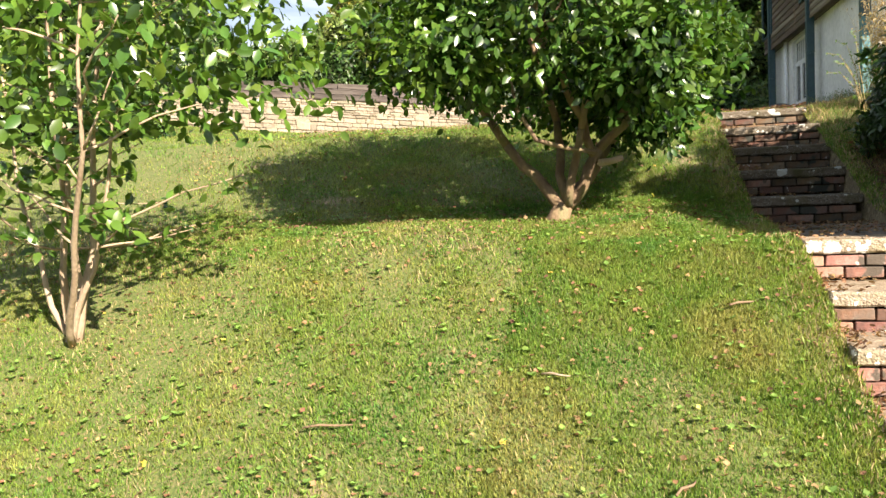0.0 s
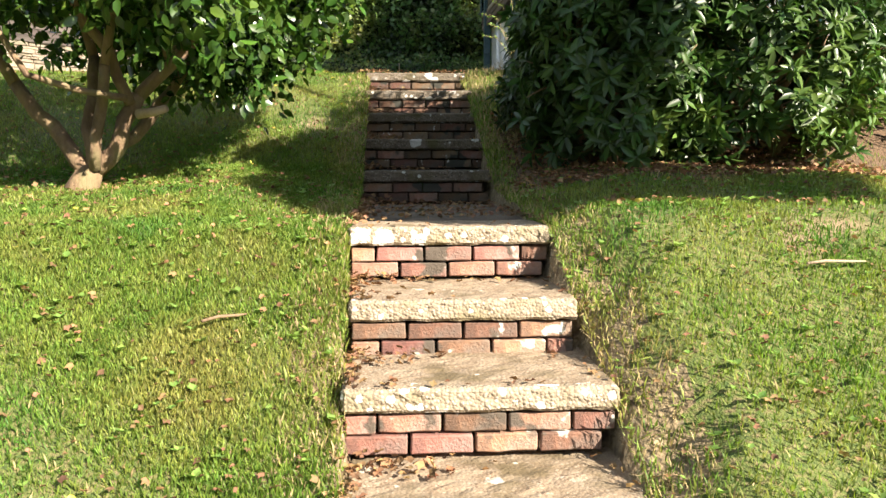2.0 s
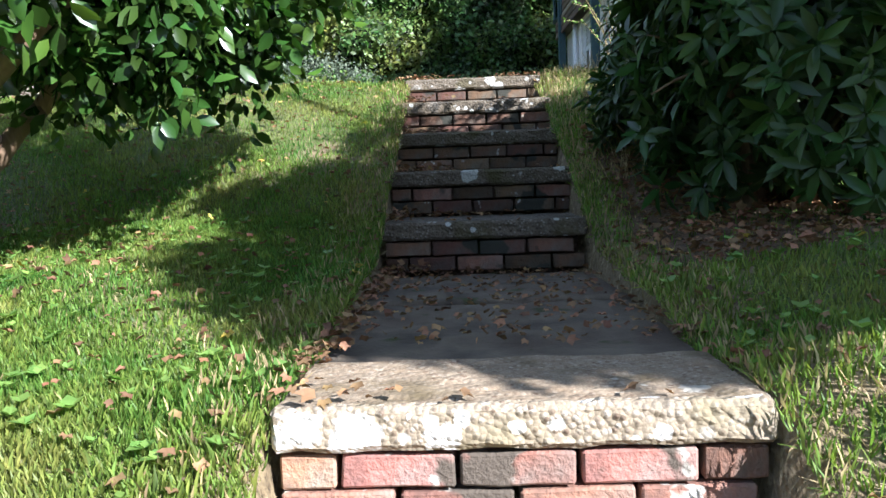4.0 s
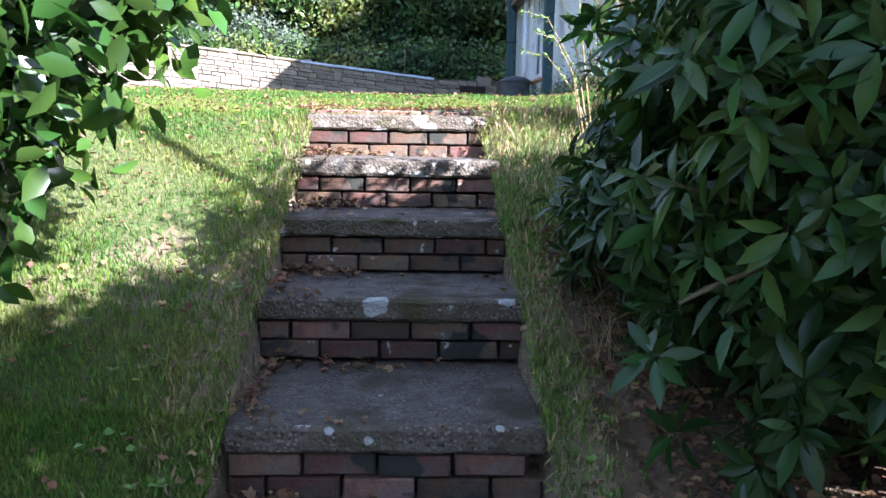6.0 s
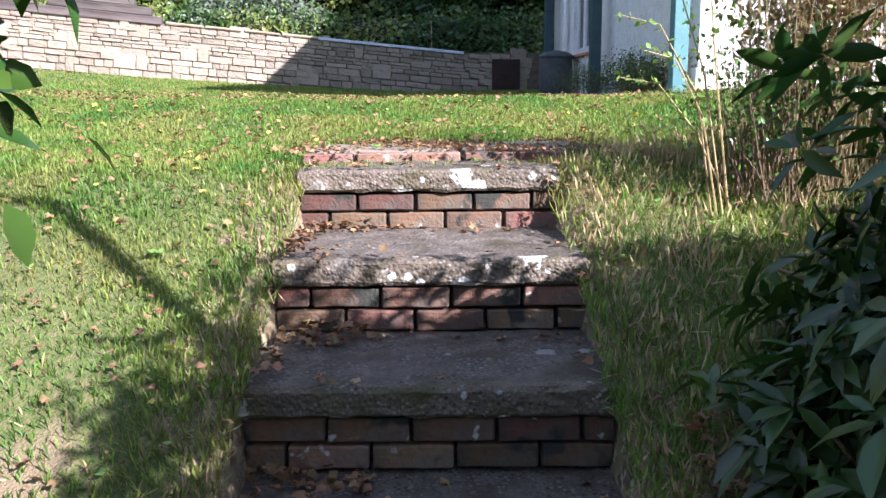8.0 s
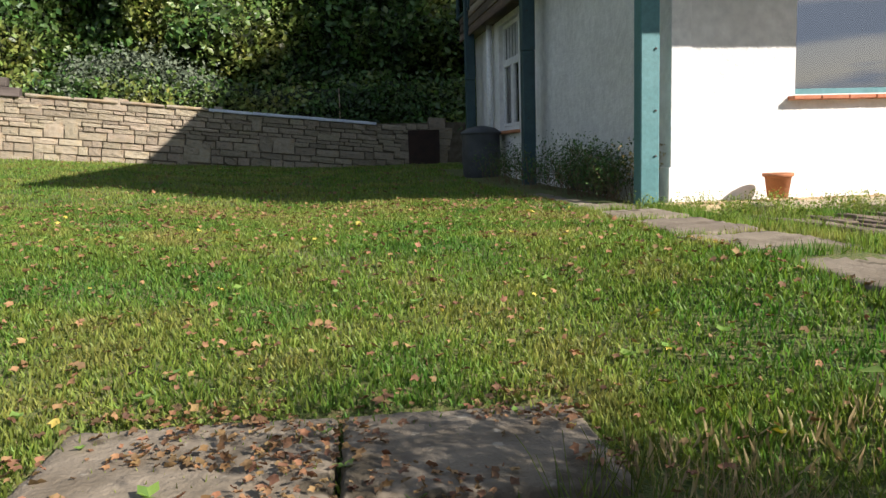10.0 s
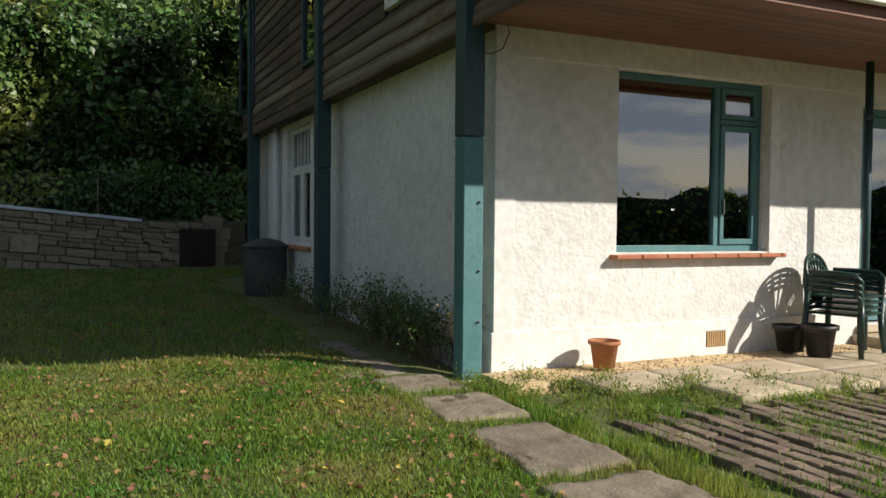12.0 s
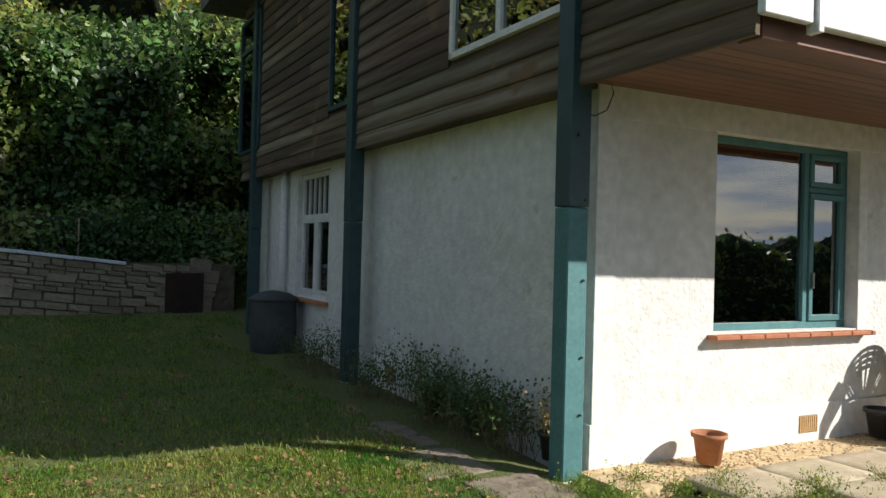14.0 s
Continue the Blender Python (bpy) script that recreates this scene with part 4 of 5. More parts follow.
# ---- plants ----
rng = np.random.default_rng(3)


def unit(v):
    return v / (np.linalg.norm(v, axis=1, keepdims=True) + 1e-9)


def leaves_on(name, centres, outward, per, length, mat, parent, verts=LEAF_V, faces=LEAF_F, spread=0.05, droop=0.2, flat=0.5, var=0.25):
    """Clusters of leaves: per leaves round each centre."""
    n = len(centres)
    c = np.repeat(centres, per, 0) + rng.normal(0, spread, (n * per, 3))
    o = np.repeat(outward, per, 0)
    way = unit(o * 0.6 + unit(rng.normal(0, 1, (n * per, 3))) * 0.9 + np.array([0, 0, -droop]))
    nor = unit(np.array([0, 0, 1.0]) * flat + o * 0.6 + rng.normal(0, 0.45, (n * per, 3)))
    m = frames_from(nor, way)
    sc = length * rng.uniform(1 - var, 1 + var, n * per)
    return many(name, verts, faces, m * sc[:, None, None], c, mat, parent)


def blob(n, centre, radii, inner=0.75, lumps=0.18, low=-1.0, seed=0):
    """Points near the surface of a lumpy crown, and the way out."""
    d = unit(rng.normal(0, 1, (n * 2, 3)))
    d = d[d[:, 2] > low][:n]
    lump = 1 + lumps * (np.sin(d[:, 0] * 5 + seed) * np.cos(d[:, 1] * 6 + seed * 2) + 0.6 * np.sin(d[:, 2] * 9 + d[:, 0] * 7 + seed))
    r = (inner + (1 - inner) * rng.random(len(d)) ** 0.5) * lump
    return np.array(centre) + d * np.array(radii) * r[:, None], d


def limb(bm, p0, p1, r0, r1, bend=0.12, n=7, seed=0):
    p0, p1 = Vector(p0), Vector(p1)
    L = (p1 - p0).length
    pts, rad = [], []
    for i in range(n + 1):
        t = i / n
        w = noise.noise_vector(Vector((seed * 3.7, t * 2.2, 0.5))) * bend * L * math.sin(math.pi * min(t * 1.1, 1))
        pts.append(p0.lerp(p1, t) + w)
        rad.append(r0 + (r1 - r0) * t)
    tube(bm, pts, rad)
    return pts


# camellia
def camellia():
    base = Vector((-2.05, 1.05, 0.14))
    t = group_at("camellia_tree", Matrix.Translation(base), "round camellia tree with glossy dark leaves and a forked trunk", "tree")
    c = Vector((0.0, 0.15, 2.15))
    bm = bmesh.new()
    tube(bm, [(-0.05, 0, -0.12), (-0.01, 0.01, 0.02), (0.04, 0.02, 0.13)], [0.13, 0.09, 0.07], 10)
    part("trunk", bm, BARK, t, "smooth brown trunk", True)
    arms = [((0.03, 0, 0.1), (-0.42, 0.15, 0.62), (-0.75, 0.2, 1.5), 0.05), ((0.06, 0, 0.15), (-0.02, 0.3, 0.8), (-0.25, 0.5, 1.7), 0.042),
            ((0.06, 0.02, 0.12), (0.32, 0.05, 0.55), (0.8, 0.1, 1.2), 0.055), ((0.07, -0.02, 0.12), (0.2, -0.15, 0.7), (0.38, -0.2, 1.8), 0.038),
            ((0.28, 0.02, 0.5), (0.1, -0.25, 1.0), (-0.18, -0.5, 1.75), 0.036), ((0.05, 0.03, 0.12), (0.4, 0.4, 0.6), (0.75, 0.7, 1.4), 0.045)]
    for i, (a, b, d, r) in enumerate(arms):
        bm = bmesh.new()
        p = limb(bm, a, b, r, r * 0.75, 0.15, 6, i)
        limb(bm, b, d, r * 0.75, r * 0.4, 0.2, 7, i + 9)
        for k in range(6):
            e = Vector(d) + Vector((rs.uniform(-0.9, 0.9), rs.uniform(-0.8, 0.8), rs.uniform(-0.2, 1.2)))
            e.x = min(e.x, 0.95)
            limb(bm, Vector(b).lerp(Vector(d), rs.uniform(0.3, 1)), e, r * 0.35, 0.006, 0.2, 5, i * 7 + k)
        part("limb", bm, BARK, t, "forking branch", True)
    bm = bmesh.new()
    tube(bm, [(0.3, -0.12, 0.52), (0.1, -0.3, 0.55), (-0.12, -0.38, 0.62), (-0.25, -0.4, 0.85), (-0.3, -0.4, 1.1)], [0.02, 0.018, 0.018, 0.016, 0.012], 7)
    part("limb", bm, BARK, t, "thin crooked pale branch", True)
    bm = bmesh.new()
    tube(bm, [(0.32, 0.0, 0.44), (0.42, -0.03, 0.45), (0.5, -0.05, 0.47)], [0.03, 0.025, 0.022], 8)
    part("stub", bm, BARK_PALE, t, "sawn off branch stub", True)
    p1, d1 = blob(1700, c, (1.5, 1.45, 1.35), 0.72, 0.13, -0.93)
    p2, d2 = blob(900, c, (1.2, 1.1, 1.0), 0.5, 0.1, -0.8)
    p3, d3 = blob(260, c + Vector((-0.75, -0.9, -0.85)), (0.5, 0.45, 0.35), 0.3, 0.2)
    p4, d4 = blob(200, c + Vector((1.2, -0.1, -0.75)), (0.45, 0.5, 0.4), 0.3, 0.2)
    p5, d5 = blob(330, c + Vector((1.08, 0.2, -0.95)), (0.42, 0.5, 0.42), 0.2, 0.2)
    p6, d6 = blob(260, c + Vector((0.72, -0.65, -1.0)), (0.5, 0.4, 0.38), 0.2, 0.2)
    low = [blob(n, Vector(at) - base, rad, 0.2, 0.2) for n, at, rad in
           [(240, (-1.42, 1.55, 1.08), (0.42, 0.45, 0.36)), (300, (-1.35, 2.2, 1.25), (0.5, 0.5, 0.42)), (220, (-1.15, 2.1, 1.5), (0.42, 0.5, 0.4)), (240, (-0.9, 2.4, 1.7), (0.42, 0.42, 0.36)),
            (260, (-2.0, 2.3, 1.3), (0.6, 0.45, 0.4))]]
    q = np.vstack([p1, p2, p3, p4, p5, p6] + [a for a, _ in low])
    dq = np.vstack([d1, d2, d3, d4, d5, d6] + [b for _, b in low])
    ok = ~((q[:, 0] > 1.0) & (q[:, 1] < 0.6))
    leaves_on("crown", q[ok], dq[ok], 8, 0.082, CAMELLIA, t, spread=0.075, droop=0.35, flat=0.4)
    return t


camellia()


def whorls_on(name, centres, outward, length, mat, parent, per=9):
    """Whorls of long leaves spreading like the spokes of an umbrella round each shoot tip."""
    n = len(centres)
    axis = unit(outward * 0.8 + np.array([0, 0, 0.55]) + rng.normal(0, 0.35, (n, 3)))
    side = unit(np.cross(axis, rng.normal(0, 1, (n, 3))))
    other = np.cross(axis, side)
    ax, s1, s2 = (np.repeat(v, per, 0) for v in (axis, side, other))
    k = np.tile(np.arange(per), n)
    turn = k * 2.4 + np.repeat(rng.uniform(0, 6.28, n), per) + rng.normal(0, 0.2, n * per)
    rise = np.where(k < 6, rng.normal(0.02, 0.28, n * per), rng.normal(0.9, 0.3, n * per))
    radial = s1 * np.cos(turn)[:, None] + s2 * np.sin(turn)[:, None]
    way = unit(radial + ax * rise[:, None] + np.array([0, 0, -0.12]))
    nor = unit(ax - radial * rise[:, None] + rng.normal(0, 0.18, (n * per, 3)))
    c = np.repeat(centres, per, 0) + radial * 0.008 + ax * (rng.uniform(-0.035, 0.01, n * per))[:, None]
    sc = length * rng.uniform(0.7, 1.2, n * per) * np.where(k < 6, 1.0, 0.72)
    return many(name, LONG_V, LEAF_F, frames_from(nor, way) * sc[:, None, None], c, mat, parent)


def rhododendron(centre, radii, n, base, label, seed, low=-0.9, stems=5, inner=0.6, trunk=None):
    base = Vector(base)
    t = group_at("rhododendron", Matrix.Translation(base), label, "shrub", "rhododendrons beside the steps")
    c = Vector(centre) - base
    q = random.Random(seed)
    for i in range(stems):
        a = Vector((q.uniform(-0.25, 0.25), q.uniform(-0.2, 0.2), -0.08))
        b = c + Vector((q.uniform(-0.5, 0.5) * radii[0], q.uniform(-0.5, 0.5) * radii[1], q.uniform(-0.5, 0.1) * radii[2]))
        bm = bmesh.new()
        limb(bm, a, b, 0.035, 0.018, 0.18, 8, i + seed)
        part("stem", bm, BARK, t, "reddish brown woody stem", True)
        for k in range(6):
            e = c + Vector((q.uniform(-0.9, 0.9) * radii[0], q.uniform(-0.9, 0.9) * radii[1], q.uniform(-0.7, 0.8) * radii[2]))
            bm = bmesh.new()
            limb(bm, a.lerp(b, q.uniform(0.4, 1)), e, 0.015, 0.004, 0.15, 6, i * 5 + k + seed)
            part("branch", bm, BARK, t, "", True)
    p, d = blob(n, c, radii, inner, 0.15, low, seed)
    keep = (np.abs(p[:, 0] + base.x - 0.05) > 0.52) | (p[:, 2] + base.z > 2.6)
    keep &= p[:, 2] + base.z > lie(p[:, 0] + base.x, p[:, 1] + base.y) + 0.06
    p, d = p[keep], d[keep]
    whorls_on("foliage", p, d, 0.118, RHODO, t)
    if trunk:
        bm = bmesh.new()
        tube(bm, [Vector(q) - base for q in trunk], [0.045, 0.04, 0.035, 0.034, 0.03, 0.018], 9)
        part("trunk", bm, BARK, t, "bare upright trunk rising out of the shrub", True)
    return t


rhododendron((1.32, 1.95, 1.28), (0.80, 0.85, 1.22), 1700, (1.35, 1.95, 0.2), "dense dark rhododendron overhanging the shaded landing", 2, -0.97, inner=0.35,
             trunk=[(1.3, 1.8, 0.05), (1.22, 1.85, 1.0), (1.2, 1.87, 2.0), (1.2, 1.87, 2.9), (1.17, 1.87, 3.4), (0.95, 1.8, 3.58)])
rhododendron((1.55, 2.75, 1.1), (0.95, 0.75, 0.85), 1200, (1.6, 2.7, 0.4), "dense dark rhododendron overhanging the shaded steps", 3, -0.97, inner=0.35)
rhododendron((1.02, 2.8, 0.78), (0.42, 0.85, 0.42), 480, (1.1, 2.8, 0.4), "low spreading rhododendron brushing the shaded steps", 19, -0.97, inner=0.2)
rhododendron((2.35, 2.0, 1.05), (0.85, 0.75, 1.0), 1000, (2.25, 2.1, 0.3), "sunlit rhododendron with long glossy leaves at the lawn edge", 5, -0.8)
rhododendron((3.3, 2.75, 1.45), (1.0, 0.9, 1.1), 600, (3.2, 2.7, 0.5), "broad rhododendron behind the sunlit one", 8)
rhododendron((4.4, 2.5, 1.3), (1.1, 0.9, 1.1), 500, (4.3, 2.5, 0.3), "broad rhododendron at the edge of the lawn", 12)
rhododendron((6.0, 2.8, 1.5), (1.5, 1.2, 1.3), 500, (5.8, 2.7, 0.4), "broad rhododendron at the edge of the lawn", 15)

# unseen tree added beside the lower steps, its crown lobes shade landing and lawn
def small_shade_caster():
    base = Vector((5.4, -1.6, -0.75))
    t = group_at("small_shade_caster", Matrix.Translation(base), "unseen small evergreen tree added to shade the landing and lawn", "tree")
    bm = bmesh.new()
    limb(bm, (0, 0, -0.1), (-1.2, 0.0, 2.7), 0.09, 0.05, 0.08, 8, 3)
    for k in range(9):
        limb(bm, (-1.0, 0.0, 2.1 + k * 0.07), (rs.uniform(-3.3, -1.6), rs.uniform(-1.0, 1.1), rs.uniform(3.0, 3.8)), 0.035, 0.008, 0.1, 6, k + 30)
    part("trunk", bm, BARK, t, "", True)
    p, d = blob(900, (-2.5, 0.1, 3.35), (1.1, 0.92, 0.6), 0.3, 0.12)
    p2, d2 = blob(450, (-1.3, -0.1, 3.3), (0.95, 0.45, 0.4), 0.2, 0.15)
    p3, d3 = blob(600, (-3.35, 1.6, 3.28), (0.8, 0.62, 0.36), 0.2, 0.15)
    leaves_on("crown", np.vstack([p, p2, p3]), np.vstack([d, d2, d3]), 8, 0.12, RHODO, t, QUAD_V, QUAD_F, 0.06, 0.2, 0.35)


small_shade_caster()


def left_shrub():
    base = Vector((-5.06, -0.87, -0.5))
    base.z = ground_at(base.x, base.y)
    t = group_at("leafy_shrub", Matrix.Translation(base), "open multi-stemmed shrub with pale stems and bright glossy leaves", "shrub")
    right = Vector((0.777, -0.629, 0))
    away = Vector((-0.629, -0.777, 0)) * -1
    stems = [((-0.02, 0), (-0.22, 0.15, 0.35), (-0.25, 0.1, 1.3), (-0.6, 0.2, 2.6), 0.034), ((0.02, 0), (0.05, 0.0, 0.6), (0.1, 0.0, 1.5), (0.08, 0, 3.2), 0.030),
             ((0.05, 0.02), (0.14, 0.15, 0.6), (0.2, 0.2, 1.4), (0.35, 0.3, 2.8), 0.032), ((0.06, 0.0), (0.3, 0.1, 0.45), (0.5, 0.2, 1.0), (0.75, 0.3, 2.4), 0.022),
             ((0.08, -0.02), (0.5, -0.05, 0.45), (1.05, -0.1, 1.15), (1.35, -0.1, 2.1), 0.026), ((-0.05, 0.02), (-0.3, -0.1, 0.5), (-0.8, -0.1, 1.2), (-1.3, -0.1, 2.4), 0.022)]
    cl, out = [], []
    for i, (a, b, c, d, r) in enumerate(stems):
        bm = bmesh.new()
        pts = [right * a[0] + away * a[1] + Vector((0, 0, -0.05))] + [right * q[0] + away * q[1] + Vector((0, 0, q[2])) for q in (b, c, d)]
        smooth_pts, rad = [], []
        for k in range(13):
            s = k / 12 * 3
            j = min(int(s), 2)
            f = s - j
            smooth_pts.append(pts[j].lerp(pts[j + 1], f) + noise.noise_vector(Vector((i * 4.1, s * 1.5, 0))) * 0.05)
            rad.append(r * (1 - 0.75 * k / 12))
        tube(bm, smooth_pts, rad)
        for k in range(11):
            o = smooth_pts[rs.randint(4, 12)]
            e = o + Vector((rs.uniform(-0.8, 0.9), rs.uniform(-0.6, 0.6), rs.uniform(0.0, 0.5)))
            pp = limb(bm, o, e, 0.009, 0.003, 0.12, 5, i * 11 + k)
            for q in pp[2:]:
                cl.append(q)
                out.append((e - o).normalized())
        part("stem", bm, BARK_PALE, t, "slender pale stem", True)
    cl, out = np.array([tuple(q) for q in cl]), np.array([tuple(q) for q in out])
    leaves_on("foliage", cl, out, 4, 0.10, MAGNOLIA, t, spread=0.05, droop=0.0, flat=0.7)
    p, d = blob(700, (0.15, 0.2, 2.15), (1.75, 1.3, 1.15), 0.3, 0.25, -0.85)
    leaves_on("outer_foliage", p, d, 6, 0.10, MAGNOLIA, t, spread=0.08, droop=0.0, flat=0.6)


left_shrub()


def hedge(name, centre_line, n, size, mat, label, seed, depth=1.2, leaf=QUAD_V):
    """A lumpy wall of foliage along a line of (x, y, z0, height), over a near-black sheet that stands in for its inner
    shade.
    """
    t = group_at(name, Matrix(), label, "hedge", kind="stuff")
    pts = np.array(centre_line, float)
    bm = bmesh.new()
    rows = []
    m = 110
    for i in range(m + 1):
        s = i / m * (len(pts) - 1)
        j = min(int(s), len(pts) - 2)
        x, y, z0, h = pts[j] * (1 - (s - j)) + pts[j + 1] * (s - j)
        row = []
        for k in range(13):
            f = k / 12
            b = 0.95 * noise.noise(Vector((x * 0.45, f * h * 0.5, seed))) + 0.55 * noise.noise(Vector((x * 1.2, f * h * 1.1, seed + 4)))
            top = 1 + 0.22 * noise.noise(Vector((x * 0.35, seed, 1))) + 0.08 * noise.noise(Vector((x * 1.4, seed, 1)))
            row.append((x, y + depth * 0.5 - (math.sin(math.pi * min(f * 1.02, 1)) ** 0.5) * depth * (1 + b), z0 - 0.3 + f * h * top))
        rows.append(row)
    arr = np.array(rows)
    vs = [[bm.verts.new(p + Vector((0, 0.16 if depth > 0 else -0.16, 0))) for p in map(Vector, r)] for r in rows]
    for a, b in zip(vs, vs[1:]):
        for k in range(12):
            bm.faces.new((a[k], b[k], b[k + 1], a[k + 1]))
    part("heart", bm, CORE, t, "near-black sheet for the shade inside the hedge", True)
    i = rng.random(n) * (m - 0.001)
    k = rng.random(n) ** 0.9 * 11.999
    i0, k0 = i.astype(int), k.astype(int)
    fi, fk = (i - i0)[:, None], (k - k0)[:, None]
    p = (arr[i0, k0] * (1 - fi) + arr[i0 + 1, k0] * fi) * (1 - fk) + (arr[i0, k0 + 1] * (1 - fi) + arr[i0 + 1, k0 + 1] * fi) * fk
    p += rng.normal(0, 1, p.shape) * np.array([0.12, 0.16, 0.14])
    p[:, 1] -= 0.05
    way = unit(rng.normal(0, 1, (n, 3)) + np.array([0, -0.4, -0.2]))
    nor = unit(rng.normal(0, 0.6, (n, 3)) + np.array([0, -0.6, 0.6]))
    sc = size * rng.choice([0.55, 0.8, 1.1, 1.5], n) * rng.uniform(0.8, 1.2, n)
    many("foliage", leaf, QUAD_F, frames_from(nor, way) * sc[:, None, None], p, mat, t)
    return t


hedge("tall_hedge", [(-28, 19.0, 4.0, 5.5), (-20, 20.0, 3.8, 5.0), (-14.5, 20.6, 3.6, 2.6), (-9.5, 21.3, 3.4, 4.4), (-4.5, 22.0, 3.0, 4.2), (0.5, 22.4, 2.7, 5.0), (5, 22.6, 2.7, 6.0), (12, 22.6, 2.7, 6.0)], 100000, 0.135, HEDGE,
      "tall mixed green hedge on the bank behind the stone wall", 3, 1.7)
hedge("woodland_edge", [(-36, 25, 4, 9), (-23, 27, 4, 8), (-17, 28, 4, 1.8), (-11.5, 28, 4, 9.5), (0, 28, 4, 12), (8, 27, 4, 12), (16, 26, 4, 12)], 46000, 0.25, TREELEAF,
      "tall autumn-tinged trees behind the hedge", 9, 2.8)
hedge("undergrowth", [(-9.5, 19.05, 2.95, 1.0), (-5.0, 19.7, 2.7, 1.1), (0.0, 20.3, 2.3, 1.35), (3, 20.6, 2.2, 1.5), (9, 20.6, 2.2, 1.6)], 22000, 0.10, HEDGE,
      "low tangled undergrowth on the bank above the stone wall", 21, 0.55)
hedge("grey_shrub", [(-5.4, 20.0, 3.1, 1.0), (-4.0, 20.1, 3.0, 1.4), (-2.6, 20.4, 2.9, 0.9)], 6000, 0.07, SILVER, "low grey-leaved shrub above the wall", 13, 0.4)
hedge("dark_tree_belt", [(-24, 5, 0.2, 9.5), (-16, 8.2, 0.9, 9.5), (-12.2, 9.8, 1.4, 7.5), (-11.2, 10.4, 1.5, 3.5)], 16000, 0.16, HEDGE, "dark evergreen trees beside the lawn", 29, 1.5)
hedge("garden_hedge", [(70, 2, -2, 8), (50, -10, -2, 7.2), (26, -16, -2, 6.2), (14, -18, -2, 5.9), (4, -19, -2, 6.1), (-8, -19, -2, 5.7), (-20, -17, -2, 5.6)], 42000, 0.28, HEDGE, "far hedge along the lower garden", 17, -1.8)


def tall_shade_caster():
    """An unseen broad tree added beyond the house, so that its crown shades the hedge."""
    t = group_at("tall_shade_caster", Matrix.Translation((13.4, 8.3, 1.4)), "unseen tall round-crowned tree added beyond the house to shade the hedge", "tree")
    bm = bmesh.new()
    limb(bm, (0, 0, -0.3), (0, 0, 11.5), 0.32, 0.12, 0.03, 8, 41)
    part("trunk", bm, BARK, t, "", True)
    p, d = blob(5200, (0, 0, 12.1), (2.9, 2.9, 2.9), 0.3, 0.08)
    leaves_on("crown", p, d, 4, 0.30, HEDGE, t, QUAD_V, QUAD_F, 0.2, 0.2, 0.4)


tall_shade_caster()


# grass
def grass(name, n, xr, yr, blade, width, mat, label, dens=None, lean=0.85, var=0.45, cut=None):
    x, y = rng.uniform(*xr, n), rng.uniform(*yr, n)
    keep = ~in_stairs(x, y, -0.02)
    keep &= ~((x > -0.6) & (x < 0.74) & (y > 4.88) & (y < 5.64) & (rng.random(n) < 0.93))
    hx = (x - HX) * math.cos(HA) + (y - HY) * math.sin(HA)
    hy = -(x - HX) * math.sin(HA) + (y - HY) * math.cos(HA)
    keep &= ~((hx > -0.02) & (hy > -1.45)) & ~((hx > -0.72) & (hx < 0) & (hy > -0.1) & (hy < 8))
    keep &= ~((x > 1.80 + 0.03 * np.sin(y * 11)) & (y > 4.8) & (y < 9.6) & (hy < 0))
    wy = 19.5 + (x - 0.44) * 0.14
    keep &= y < wy
    keep &= rng.random(n) > 0.9 * under_shrub(x, y)
    if dens is not None:
        keep &= rng.random(n) < dens(x, y)
    if cut is not None:
        keep &= cut(x, y)
    x, y = x[keep], y[keep]
    m = len(x)
    p = np.stack([x, y, lie(x, y) - 0.012], 1)
    a = rng.uniform(0, 2 * math.pi, m)
    tilt = np.abs(rng.normal(0, lean, m))
    up = np.stack([np.cos(a) * np.sin(tilt), np.sin(a) * np.sin(tilt), np.cos(tilt)], 1)
    nor = np.stack([-np.sin(a + 0.9), np.cos(a + 0.9), 0.15 + 0 * a], 1)
    h = blade * rng.uniform(1 - var, 1 + var, m)
    turns = frames_from(nor, up) * np.stack([np.full(m, 1.0) * width, h, h], 1)[:, None, :]
    verts = [(-0.5, 0, 0), (0.5, 0, 0), (0.3, 0.6, 0.08), (-0.25, 1, 0.34)]
    faces = [(0, 1, 2), (0, 2, 3)]
    o = many(name, verts, faces, turns, p, mat)
    return tagged(o, label, "grass", kind="stuff")


patchy = lambda x, y: np.clip(0.72 + 0.5 * np.sin(x * 1.9 + 1.1) * np.sin(y * 2.3 + x * 0.7) + 0.25 * np.sin(x * 6 + y * 5), 0.25, 1)
near_path = lambda x, y: (x > -6.5) & (x < 3.6)
grass("lawn_grass", 400000, (-6.0, -0.3), (-4.4, 2.3), 0.027, 0.006, BLADE, "sunlit patchy lawn grass on the lower slope", patchy)
grass("lawn_grass", 200000, (0.4, 3.4), (-3.6, 2.6), 0.03, 0.0045, BLADE, "rough grass on the bank beside the lower steps", patchy)
grass("lawn_fine_grass", 200000, (-2.2, -0.45), (-2.0, 2.3), 0.026, 0.0032, BLADE, "fine sunlit lawn grass beside the lower steps", patchy)
grass("bank_grass", 330000, (-6.5, 1.8), (2.2, 5.6), 0.032, 0.003, BLADE, "long grass on the bank beside the upper steps", lambda x, y: patchy(x, y) * np.clip((x + 6.5) / 3, 0.05, 1))
grass("upper_lawn", 290000, (-3.8, 1.85), (5.2, 10.6), 0.028, 0.006, BLADE, "short green upper lawn", lambda x, y: np.clip(patchy(x, y) + 0.3, 0, 1))
